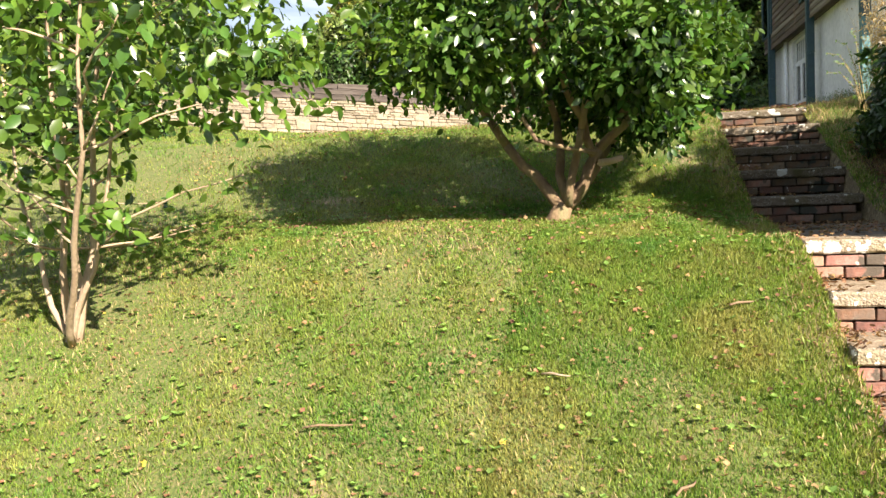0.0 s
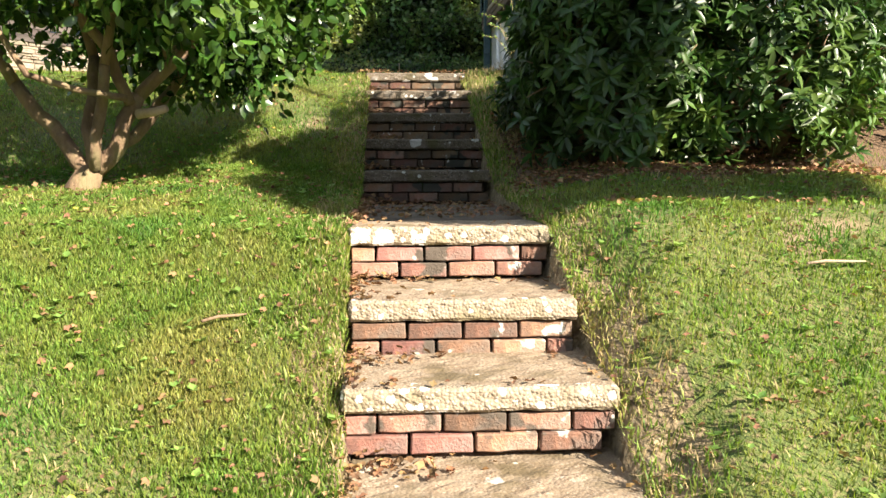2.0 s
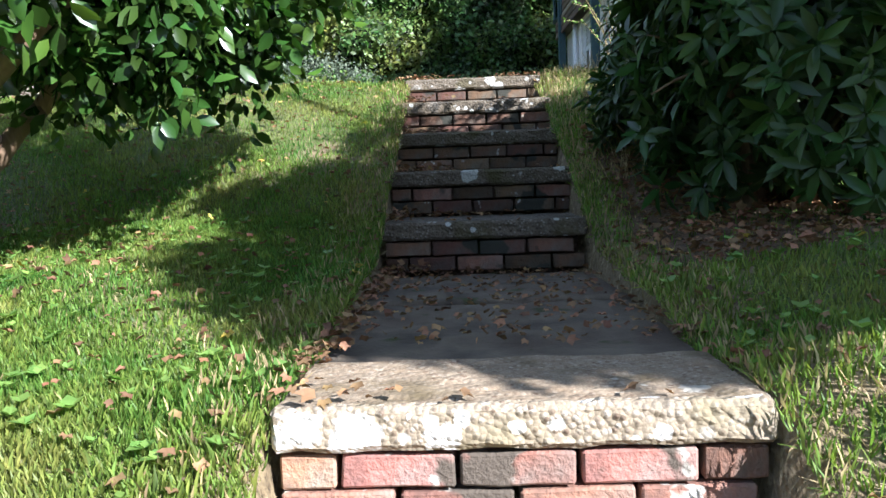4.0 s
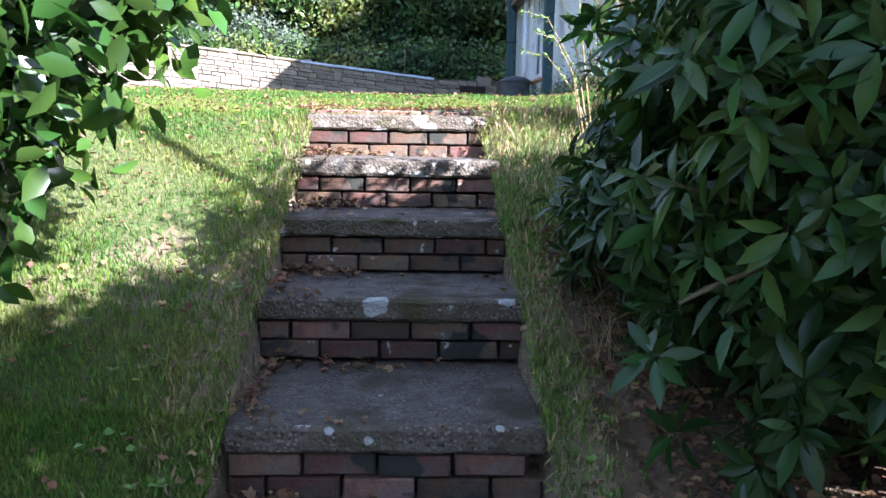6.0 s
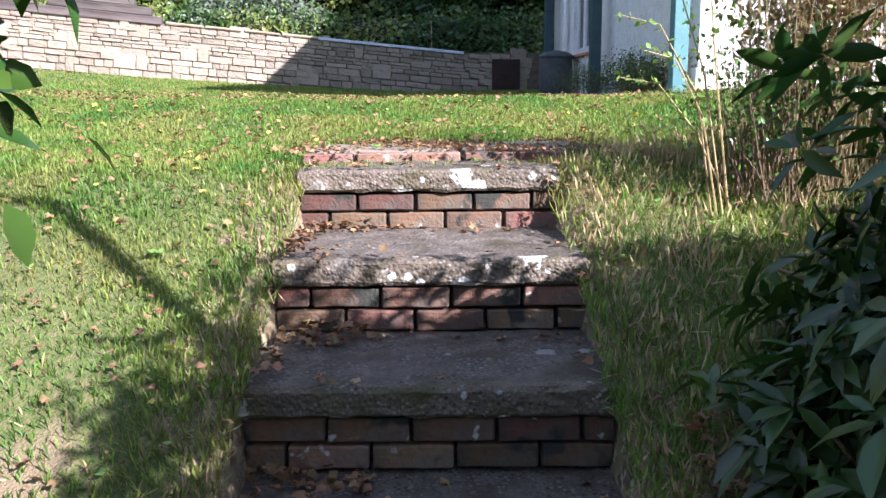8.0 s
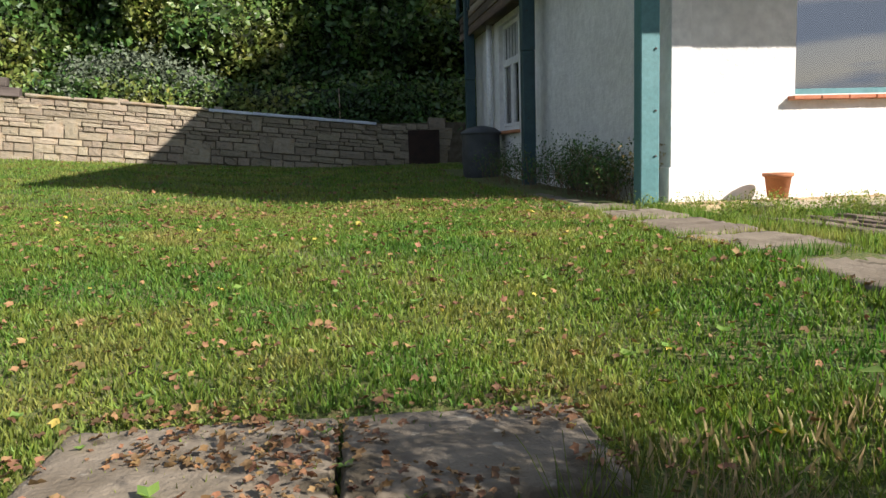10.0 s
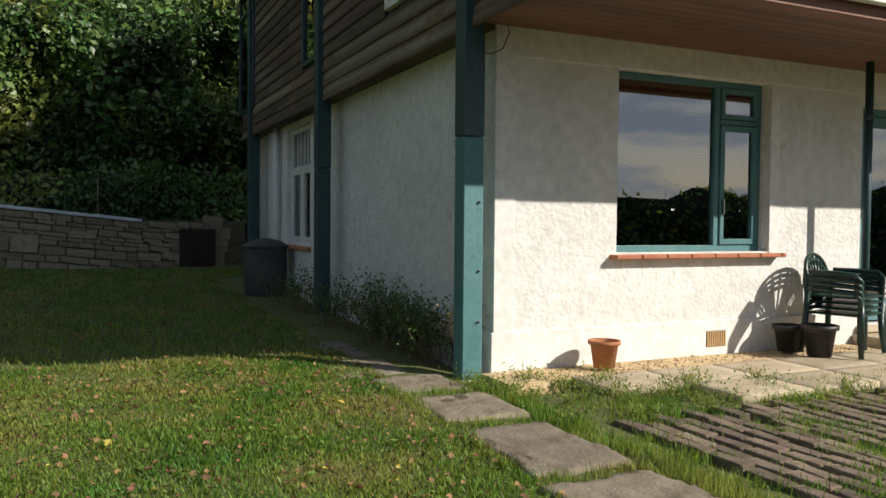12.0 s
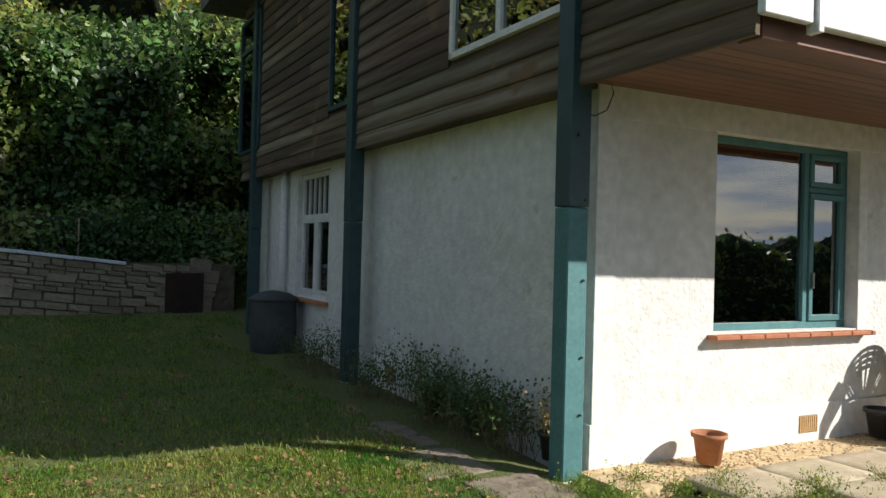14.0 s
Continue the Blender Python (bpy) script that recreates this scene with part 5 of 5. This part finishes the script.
grass("upper_lawn", 65000, (-5.5, 2.3), (10.3, 19.4), 0.04, 0.009, BLADE, "short green upper lawn in the shade of the house")
grass("lawn_edge", 65000, (-16, -3.6), (2.0, 19), 0.045, 0.012, BLADE, "lawn grass sloping up to the stone wall")
grass("lawn_edge", 16000, (-12, -5.8), (-5, 2.2), 0.05, 0.012, BLADE, "lawn grass sloping up to the stone wall")
edge = lambda x, y: np.abs(np.abs(x - np.interp(y, stair_y, stair_c)) - 0.57) < 0.11
grass("dry_grass", 40000, (-1.3, 1.3), (-2.4, 4.9), 0.04, 0.0022, STRAW, "dry straw coloured grass fringing the steps", None, 1.2, 0.5, edge)
grass("edge_grass", 22000, (-1.3, 1.3), (-2.4, 4.9), 0.05, 0.003, BLADE, "long grass fringing the steps", None, 1.0, 0.5, edge)
grass("thatch", 130000, (-7.5, 3.2), (-4.6, 9.5), 0.035, 0.0045, STRAW, "dry thatch among the grass", lambda x, y: (1.15 - patchy(x, y)) * (0.22 + 0.6 * (y < 1.5)) * (0.65 + 1.5 * np.clip((-1.8 - x) / 1.6, 0, 1) * (0.4 + 0.6 * (np.sin(x * 2.1 + y) > -0.2))) * (y < 5.5) * (0.35 + 0.65 * (x < 0.4)), 1.1)
grass("dry_bank_grass", 6500, (0.5, 1.9), (2.6, 5.3), 0.06, 0.0014, STRAW, "long dry bent grass on the bank beside the steps", None, 1.3)
tuft = lambda x, y: (np.sin(x * 9.1) * np.sin(y * 4.2 + 1) + 0.5 * np.sin(x * 25 + y * 17) > 0.35)


def patio_weeds():
    n = 90000
    x, y = rng.uniform(2.4, 6.7, n), rng.uniform(5.0, 9.2, n)
    hx = (x - HX) * math.cos(HA) + (y - HY) * math.sin(HA)
    hy = -(x - HX) * math.sin(HA) + (y - HY) * math.cos(HA)
    stripe = np.abs(((hx - 0.02) / 0.112 + 0.5) % 1 - 0.0) < 0.22
    keep = ((stripe & (rng.random(n) < 0.35)) | (tuft(hx * 0.6, hy) & (rng.random(n) < 0.8))) & (hy < -1.0)
    x2, y2 = rng.uniform(1.72, 2.45, 30000), rng.uniform(4.8, 9.4, 30000)
    k2 = (np.abs(x2 - 2.38) < 0.09) | (x2 < 1.76) | np.any([np.abs(y2 - q) < 0.06 for q in (5.57, 6.5, 7.38, 8.26, 8.98)], 0)
    k2 &= (np.sin(x2 * 17 + y2 * 5) * np.sin(y2 * 9) > -0.35) | (rng.random(len(x2)) < 0.25)
    x, y = np.concatenate([x[keep], x2[k2]]), np.concatenate([y[keep], y2[k2]])
    m = len(x)
    p = np.stack([x, y, np.maximum(lie(x, y), PATIO) - 0.02], 1)
    a = rng.uniform(0, 6.28, m)
    tilt = np.abs(rng.normal(0, 0.5, m))
    up = np.stack([np.cos(a) * np.sin(tilt), np.sin(a) * np.sin(tilt), np.cos(tilt)], 1)
    nor = np.stack([-np.sin(a + 0.9), np.cos(a + 0.9), 0.15 + 0 * a], 1)
    h = 0.045 * rng.uniform(0.3, 1.8, m)
    turns = frames_from(nor, up) * np.stack([np.full(m, 0.0055), h, h], 1)[:, None, :]
    o = many("joint_grass", [(-0.5, 0, 0), (0.5, 0, 0), (0.35, 0.55, 0.06), (-0.35, 0.55, 0.06), (0, 1, 0.3)], [(0, 1, 2), (0, 2, 3), (3, 2, 4)], turns, p, BLADE)
    tagged(o, "grass tufts growing in the paving joints", "grass", kind="stuff")


patio_weeds()


def litter(name, n, mat, label, xr, yr, size=0.035, where=None, zf=None):
    x, y = rng.uniform(*xr, n), rng.uniform(*yr, n)
    if where is not None:
        k = where(x, y)
        x, y = x[k], y[k]
    m = len(x)
    z = (lie(x, y) + 0.02) if zf is None else zf(x, y)
    p = np.stack([x, y, z], 1)
    way = unit(np.stack([rng.normal(0, 1, m), rng.normal(0, 1, m), rng.normal(0, 0.25, m)], 1))
    nor = unit(np.stack([rng.normal(0, 0.45, m), rng.normal(0, 0.45, m), np.ones(m)], 1))
    sc = size * rng.uniform(0.45, 1.4, m)
    v = [(0, 0.45, 0), (0, 0, 0.02), (-0.36, 0.2, 0.22), (-0.52, 0.62, 0.05), (-0.16, 0.66, 0.18), (0.02, 1.05, 0.08), (0.2, 0.7, 0.26), (0.5, 0.5, 0.1), (0.3, 0.12, 0.28)]
    f = [(0, k + 1, k) for k in range(1, 8)] + [(0, 1, 8)]
    o = many(name, v, f, frames_from(nor, way) * sc[:, None, None], p, mat)
    return tagged(o, label, "fallen leaves", kind="stuff")


off_stairs = lambda x, y: ~in_stairs(x, y, -0.02) & ~((x > 1.8) & (y > 5.5))
litter("fallen_leaves", 18000, FALLEN, "brown dead leaves scattered over the lawn", (-7, 3.2), (-4.5, 10.5), 0.026, off_stairs)
litter("yellow_leaves", 420, FALLEN_Y, "yellow leaves scattered over the lawn", (-7, 3.2), (-4.5, 9.5), 0.032, off_stairs)
litter("fallen_leaves", 2600, FALLEN, "brown dead leaves on the far lawn", (-14, 2), (9, 19), 0.035, off_stairs)
litter("leaf_drift", 1500, FALLEN, "drift of dead leaves at the top of the steps", (-0.65, 0.75), (4.8, 5.75), 0.022, lambda x, y: np.sin(x * 7 + y * 5) + 0.7 * np.sin(x * 3 - y * 17) > -0.2, lambda x, y: 1.268 + 0 * x + rng.uniform(0, 0.015, len(x)))


def tread_z(x, y):
    z = np.full(len(x), -0.975)
    for i, s in enumerate(STEPS):
        z = np.where(y > s[0] + 0.015, s[1], z)
    return z + rng.uniform(0.004, 0.02, len(x))


def tread_where(x, y):
    back = np.full(len(x), 9.0)
    for s in STEPS[1:]:
        gap = s[0] + 0.05 - y
        back = np.where((gap > 0) & (gap < back), gap, back)
    c = np.interp(y, stair_y, stair_c)
    side = 0.47 - np.abs(x - c)
    return (side > 0) & ((back < 0.16 + 0.06 * np.sin(x * 9 + y * 3)) | (side < 0.06)) & (rng.random(len(x)) < np.where(x < c - 0.05, 1.0, 0.35))


litter("mulch_leaves", 5000, FALLEN, "dead leaves under the rhododendrons", (0.45, 3.0), (0.8, 3.4), 0.034, lambda x, y: rng.random(len(x)) < under_shrub(x, y))
litter("step_leaves", 4600, FALLEN, "dry brown leaves gathered at the back of the treads", (-0.8, 0.8), (-2.5, 4.7), 0.03, tread_where, tread_z)
litter("leaf_pile", 3400, FALLEN, "curled dry leaves heaped in the corners of the treads", (-0.62, -0.1), (-1.6, 4.6), 0.032,
       lambda x, y: tread_where(x, y) & (x < -0.12 - 0.25 * rng.random(len(x))), lambda x, y: tread_z(x, y) + rng.uniform(0, 0.03, len(x)))
litter("landing_leaves", 550, FALLEN, "dark dead leaves over the landing", (-0.6, 0.5), (0.5, 2.2), 0.026, None, lambda x, y: 0.012 + 0 * x)


def flat_weeds(name, n, xr, yr):
    x, y = rng.uniform(*xr, n), rng.uniform(*yr, n)
    k = off_stairs(x, y)
    x, y = x[k], y[k]
    c = np.stack([x, y, lie(x, y) + 0.02], 1)
    per = 6
    cc = np.repeat(c, per, 0)
    a = rng.uniform(0, 6.28, len(cc))
    way = np.stack([np.cos(a), np.sin(a), rng.uniform(0.1, 0.7, len(a))], 1)
    nor = unit(np.stack([-0.4 * np.cos(a), -0.4 * np.sin(a), np.ones(len(a))], 1))
    sc = rng.uniform(0.012, 0.035, len(cc)) * np.repeat(rng.choice([0.6, 0.8, 1.1], len(c)), per)
    v = [(0, 0, 0), (-0.45, 0.5, 0.1), (0, 0.55, 0), (0, 1.1, 0.05), (0.45, 0.5, 0.1)]
    f = [(0, 2, 1), (1, 2, 3), (0, 4, 2), (2, 4, 3)]
    tagged(many(name, v, f, frames_from(nor, way) * sc[:, None, None], cc, WEED), "small broad-leaved lawn weeds", "weeds", kind="stuff")


flat_weeds("lawn_weeds", 3200, (-5.5, 3), (-4.2, 2.2))
flat_weeds("lawn_weeds", 300, (-3, 1.4), (2.2, 9.5))


def stalks(name, base, n, height, spread, mat, label, thick=0.003, lean=0.2, heads=None, leafy=None, cat="plant"):
    """An upright plant of thin stalks, with leaves or seed heads."""
    base = Vector(base)
    base.z = ground_at(base.x, base.y) if base.z == 0 else base.z
    t = group_at(name, Matrix.Translation(base), label, cat)
    tips, ways = [], []
    bm = bmesh.new()
    for i in range(n):
        a = rs.uniform(0, 6.28)
        r = spread * math.sqrt(rs.random())
        p = Vector((r * math.cos(a), r * math.sin(a), -0.03))
        h = height * rs.uniform(0.55, 1.1)
        q = p + Vector((rs.gauss(0, lean) * h, rs.gauss(0, lean) * h, h))
        pts = limb(bm, p, q, thick, thick * 0.4, 0.06, 4, i)
        for k in pts[2:]:
            tips.append(tuple(k))
            ways.append(tuple((q - p).normalized()))
    tagged(part("stalk", bm, mat, t), kind="stuff")
    tips, ways = np.array(tips), np.array(ways)
    if leafy:
        leaves_on("leaves", tips, ways, leafy[0], leafy[1], leafy[2], t, QUAD_V, QUAD_F, leafy[3], 0.0, 0.3)
    return t


# ---- things by the house ----
stalks("dry_grass_clump", (1.36, 4.34, 0), 320, 1.2, 0.22, STRAW, "tall clump of dry straw coloured stems beside the steps", 0.0018, 0.13, leafy=(5, 0.03, STRAW, 0.04))
stalks("dry_grass_clump", (1.78, 4.1, 0), 200, 1.1, 0.26, STRAW, "tall clump of dry straw coloured stems beside the steps", 0.0018, 0.22, leafy=(5, 0.03, STRAW, 0.04))
stalks("green_shrub", (1.2, 4.3, 0), 100, 0.55, 0.22, BARK, "small leafy shrub among dry stems", 0.002, 0.2, leafy=(6, 0.024, MAGNOLIA, 0.05))
sprig = group_at("arching_sprig", pose(0.95, 4.2, ground_at(0.95, 4.2)), "thin arching leafy sprigs leaning over the path", "plant")
bm = bmesh.new()
tips, ways = [], []
for k, (dx, dy, top) in enumerate([(-0.34, 0.0, 0.66), (-0.28, -0.1, 0.54), (-0.22, 0.05, 0.78), (-0.1, -0.05, 0.85), (-0.32, 0.05, 0.46)]):
    pts = [Vector((0.02 * k, 0, -0.02)), Vector((dx * 0.2, dy * 0.3, top * 0.6)), Vector((dx * 0.6, dy * 0.7, top * 0.95)), Vector((dx, dy, top))]
    tube(bm, pts, [0.004, 0.0035, 0.0025, 0.0015], 5)
    for a, b in zip(pts[1:], pts[2:]):
        for f in (0.0, 0.25, 0.5, 0.75, 1.0):
            tips.append(tuple(a.lerp(b, f)))
            ways.append(tuple((b - a).normalized()))
part("stem", bm, STRAW, sprig)
leaves_on("leaves", np.array(tips), np.array(ways), 3, 0.026, WEED, sprig, QUAD_V, QUAD_F, 0.008, 0.0, 0.4)
for i in range(22):
    x, y = rs.uniform(0.62, 1.45), 2.5 + i * 0.12
    stalks("grass_tussock", (x, y, 0), 45, 0.17, 0.12, BLADE if i % 2 else STRAW, "untidy grass tussock beside the steps", 0.0016, 0.4, cat="grass")
for u, v, n, h in [(-0.2, 0.5, 45, 0.42), (-0.3, 0.85, 40, 0.36), (-0.16, 1.1, 55, 0.45), (-0.3, 1.45, 40, 0.4), (-0.14, 1.7, 60, 0.5), (-0.15, 2.3, 50, 0.55), (-0.32, 2.7, 40, 0.42), (-0.3, 3.9, 45, 0.5), (-0.4, 4.5, 30, 0.4)]:
    p = HOUSE @ Vector((u, v, 0))
    stalks("wall_plant", (p.x, p.y, 1.5), n, h, 0.2, BARK, "straggly potted plant against the shaded house wall", 0.0025, 0.22, leafy=(6, 0.03, HEDGE, 0.04))
p = HOUSE @ Vector((-0.12, 0.22, 0))
stalks("wall_plant", (p.x, p.y, 1.62), 30, 0.34, 0.06, STRAW, "dried plant in a black pot beside the post", 0.002, 0.25, leafy=(3, 0.03, STRAW, 0.02))


def pot(name, u, v, r, h, mat, label, tilt=0):
    m = HOUSE @ pose(u, v, Z0 + 0.03, tilt)
    t = group_at(name, m, label, "plant pot")
    part("pot_body", lathe(bmesh.new(), [(r * 0.68, 0), (r * 0.9, h * 0.85), (r * 1.05, h * 0.86), (r * 1.06, h), (r * 0.94, h), (r * 0.9, h * 0.84), (r * 0.66, 0.03), (0.001, 0.03)], 28), mat, t, "", True)
    part("earth", lathe(bmesh.new(), [(0.0, h * 0.7), (r * 0.84, h * 0.7), (r * 0.84, h * 0.72), (0.001, h * 0.73)], 20), DIRT, t, "dry earth")
    return t


pot("terracotta_pot", 0.76, -0.24, 0.108, 0.19, TERRACOTTA, "empty terracotta flowerpot on the gravel by the white wall")
pot("black_pot", -0.12, 0.22, 0.09, 0.17, BLACK, "black plastic plant pot beside the post")
pot("black_pot", -0.16, 1.1, 0.11, 0.2, BLACK, "dark plastic plant pot against the side wall")
pot("black_pot", -0.15, 1.75, 0.12, 0.2, BLACK, "dark plastic plant pot against the side wall")
pot("bucket", 2.58, -0.2, 0.12, 0.21, BLACK, "black plastic bucket beside the stacked chairs")
pot("bucket", 2.62, -0.46, 0.13, 0.24, BLACK, "black plastic bucket beside the stacked chairs")


def garden_chairs():
    """Four moulded armchairs, one nested in another."""
    for i in range(4):
        t = group_at("garden_chair", HOUSE @ pose(2.93, -0.42, Z0 + 0.03 + i * 0.045, 0, 0, 18) @ Matrix.Translation((i * 0.004, 0, 0)) @ Matrix.Diagonal((0.9, 0.9, 0.78, 1)), "dark green moulded plastic garden chair, stacked with others", "chair", "stacked garden chairs")
        bm = bmesh.new()
        box(bm, -0.23, 0.23, -0.24, 0.22, 0.395, 0.42, 0.012)
        part("seat", bm, PLASTIC, t)
        for sx in (-1, 1):
            for sy in (-1, 1):
                bm = bmesh.new()
                tube(bm, [(sx * 0.27, sy * 0.25, 0.0), (sx * 0.25, sy * 0.23, 0.2), (sx * 0.235, sy * 0.22, 0.41 if sy < 0 else 0.62)], [0.022, 0.026, 0.026], 8)
                part("leg", bm, PLASTIC, t, "", True)
            bm = bmesh.new()
            tube(bm, [(sx * 0.235, -0.22, 0.41), (sx * 0.27, -0.23, 0.58), (sx * 0.28, -0.18, 0.635), (sx * 0.285, 0.0, 0.645), (sx * 0.26, 0.2, 0.65)], [0.02, 0.022, 0.026, 0.028, 0.024], 8)
            part("armrest", bm, PLASTIC, t, "", True)
        bm = bmesh.new()
        arc = [(math.sin(a) * 0.22, 0.24 + 0.05 * math.cos(a), 0.62 + 0.2 * math.cos(a)) for a in np.linspace(-1.9, 1.9, 15)]
        tube(bm, arc, [0.018] * 15, 8)
        part("back_frame", bm, PLASTIC, t, "", True)
        for k in range(-3, 4):
            bm = bmesh.new()
            a = k * 0.42
            tube(bm, [(k * 0.018, 0.215, 0.47), (math.sin(a) * 0.2, 0.24 + 0.05 * math.cos(a), 0.62 + 0.19 * math.cos(a))], [0.008, 0.012], 6)
            part("back_slat", bm, PLASTIC, t, "", True)
        bm = bmesh.new()
        tube(bm, [(-0.22, 0.2, 0.45), (0.0, 0.215, 0.46), (0.22, 0.2, 0.45)], [0.018] * 3, 7)
        part("back_rail", bm, PLASTIC, t, "", True)


garden_chairs()
# airbricks
for m, lab in ((HOUSE @ pose(1.995, -0.02, 1.315), "tan slotted air brick in the white plinth"), (SIDE @ pose(DEEP - 2.95, -0.02, 1.33), "dark slotted air brick in the side plinth")):
    a = group_at("air_brick", m, lab, "air brick")
    part("face", boxes((-0.1, 0.1, 0, 0.012, -0.065, 0.065)), INSIDE, a)
    for k in range(9):
        x = -0.09 + k * 0.0225
        part("bar", boxes((x - 0.006, x + 0.006, -0.008, 0.001, -0.058, 0.058), bevel=0.001), AIRBRICK, a)
# downpipes and cable
dp = group_at("downpipe", HOUSE @ pose(3.32, -0.30, Z0), "slim dark teal downpipe in front of the door", "pipe")
part("pipe", lathe(bmesh.new(), [(0.032, 0), (0.032, 2.41), (0.001, 2.41)], 14), TEAL_DARK_SHADE, dp, "", True)
part("collar", lathe(bmesh.new(), [(0.04, 1.9), (0.04, 1.96), (0.033, 1.965)], 14), TEAL_DARK_SHADE, dp, "", True)
dp = group_at("downpipe", SIDE @ pose(DEEP - 6.4, -0.07, Z0 - 0.02), "white painted downpipe on the shaded side wall", "pipe")
part("pipe", lathe(bmesh.new(), [(0.045, 0), (0.045, 2.38), (0.001, 2.38)], 14), WHITE, dp, "", True)
cb = group_at("cable", HOUSE, "loose black cable hanging under the overhang", "cable")
bm = bmesh.new()
tube(bm, [(-0.13, -0.02, 3.36), (-0.05, -0.04, 3.35), (0.03, -0.05, 3.39), (0.08, -0.05, 3.5), (0.06, -0.05, 3.56)], [0.004] * 5, 5)
part("wire", bm, BLACK, cb, "", True)
# water butt
wb = group_at("water_butt", HOUSE @ pose(-0.36, 5.75, 1.2), "grey domed water butt in the shade by the house", "water butt")
part("tank", lathe(bmesh.new(), [(0.25, 0), (0.27, 0.04), (0.29, 0.35), (0.28, 0.62), (0.285, 0.66)], 20), LEAD, wb, "", True)
part("lid", lathe(bmesh.new(), [(0.30, 0.655), (0.30, 0.69), (0.2, 0.75), (0.06, 0.78), (0.001, 0.785)], 20), LEAD, wb, "domed lid", True)
# gravel strip
n = 5200
u, v = rng.uniform(0.0, 3.4, n), rng.uniform(-0.4, -0.02, n)
pw = np.stack([HX + u * math.cos(HA) - v * math.sin(HA), HY + u * math.sin(HA) + v * math.cos(HA), PATIO + rng.uniform(0.0, 0.03, n)], 1)
m3 = frames_from(unit(rng.normal(0, 1, (n, 3))), unit(rng.normal(0, 1, (n, 3)))) * (0.011 * rng.uniform(0.5, 1.4, n))[:, None, None]
OCT_V = [(1, 0, 0), (-1, 0, 0), (0, 1, 0), (0, -1, 0), (0, 0, 0.7), (0, 0, -0.7)]
OCT_F = [(0, 2, 4), (2, 1, 4), (1, 3, 4), (3, 0, 4), (2, 0, 5), (1, 2, 5), (3, 1, 5), (0, 3, 5)]
tagged(many("gravel", OCT_V, OCT_F, m3, pw, GRAVEL), "golden gravel strip along the white wall", "gravel", kind="stuff")
o = part("gravel_bed", boxes((-0.1, 3.5, -0.42, -0.02, Z0 - 0.1, Z0 + 0.008)), GRAVEL)
o.matrix_world = HOUSE
tagged(o, "gravel bed along the wall", "gravel", kind="structure")
# soft rush on the foot of the wall
for u, v in [(0.18, -0.85), (0.35, -1.0), (0.6, -1.05), (0.05, -0.95), (-0.1, -0.75), (0.45, -0.85), (0.75, -0.95), (-0.2, -1.3), (0.2, -1.35), (0.7, -1.4), (1.2, -1.5), (2.1, -1.7), (0.25, -0.5), (0.5, -0.62), (0.12, -0.3), (-0.15, -0.45), (1.05, -0.85), (1.5, -0.95), (-0.35, -0.35), (0.8, -1.1), (1.9, -1.3), (2.6, -1.5)]:
    p = HOUSE @ Vector((u, v, 0))
    stalks("paving_weed", (p.x, p.y, 1.46), 36, rs.uniform(0.1, 0.17), 0.09, BLADE, "green weed tuft growing by the paving", 0.0018, 0.5, leafy=(2, 0.018, BLADE, 0.01))

# cut stick on the lawn, thin twigs
for x, y, L, r, mat in [(1.55, -0.55, 0.28, 8, BARK_PALE), (-1.9, -1.2, 0.16, -20, BARK_PALE), (-1.3, -1.9, 0.2, 60, BARK), (-0.9, -0.6, 0.22, 40, BARK), (-3.0, -1.6, 0.25, 15, BARK)]:
    tw = group_at("twig", pose(x, y, ground_at(x, y) + 0.03, 0, 0, r), "short dry twig lying on the grass", "twig", "twigs on the lawn")
    bm = bmesh.new()
    tube(bm, [(-L / 2, 0, 0), (-L / 6, 0.012, 0.006), (L / 6, -0.006, 0.004), (L / 2, 0.01, 0)], [0.006, 0.007, 0.006, 0.003], 6)
    part("stick", bm, mat, tw, "", True)
# thin stake on the bank
for x, y, h in [(-0.1, 19.75, 0.75), (-8.9, 18.5, 1.0)]:
    st = group_at("garden_stake", pose(x, y, top_z(x) - 0.1), "thin bare garden stake behind the stone wall", "stake")
    part("cane", lathe(bmesh.new(), [(0.012, 0), (0.009, h), (0.001, h)], 6), BARK_PALE, st, "", True)
# rusty panel set in the far end of the wall
rp = group_at("rusty_panel", pose(1.55, 19.62, 1.5, 0, 0, 8), "rust brown metal panel against the shaded stone wall", "panel")
part("sheet", boxes((-0.32, 0.32, -0.1, -0.07, 0, 0.85), bevel=0.004), material("rust", [(0.022, 0.012, 0.009), (0.045, 0.022, 0.015)], 0.8, 6, 8, 0.002, 50), rp)
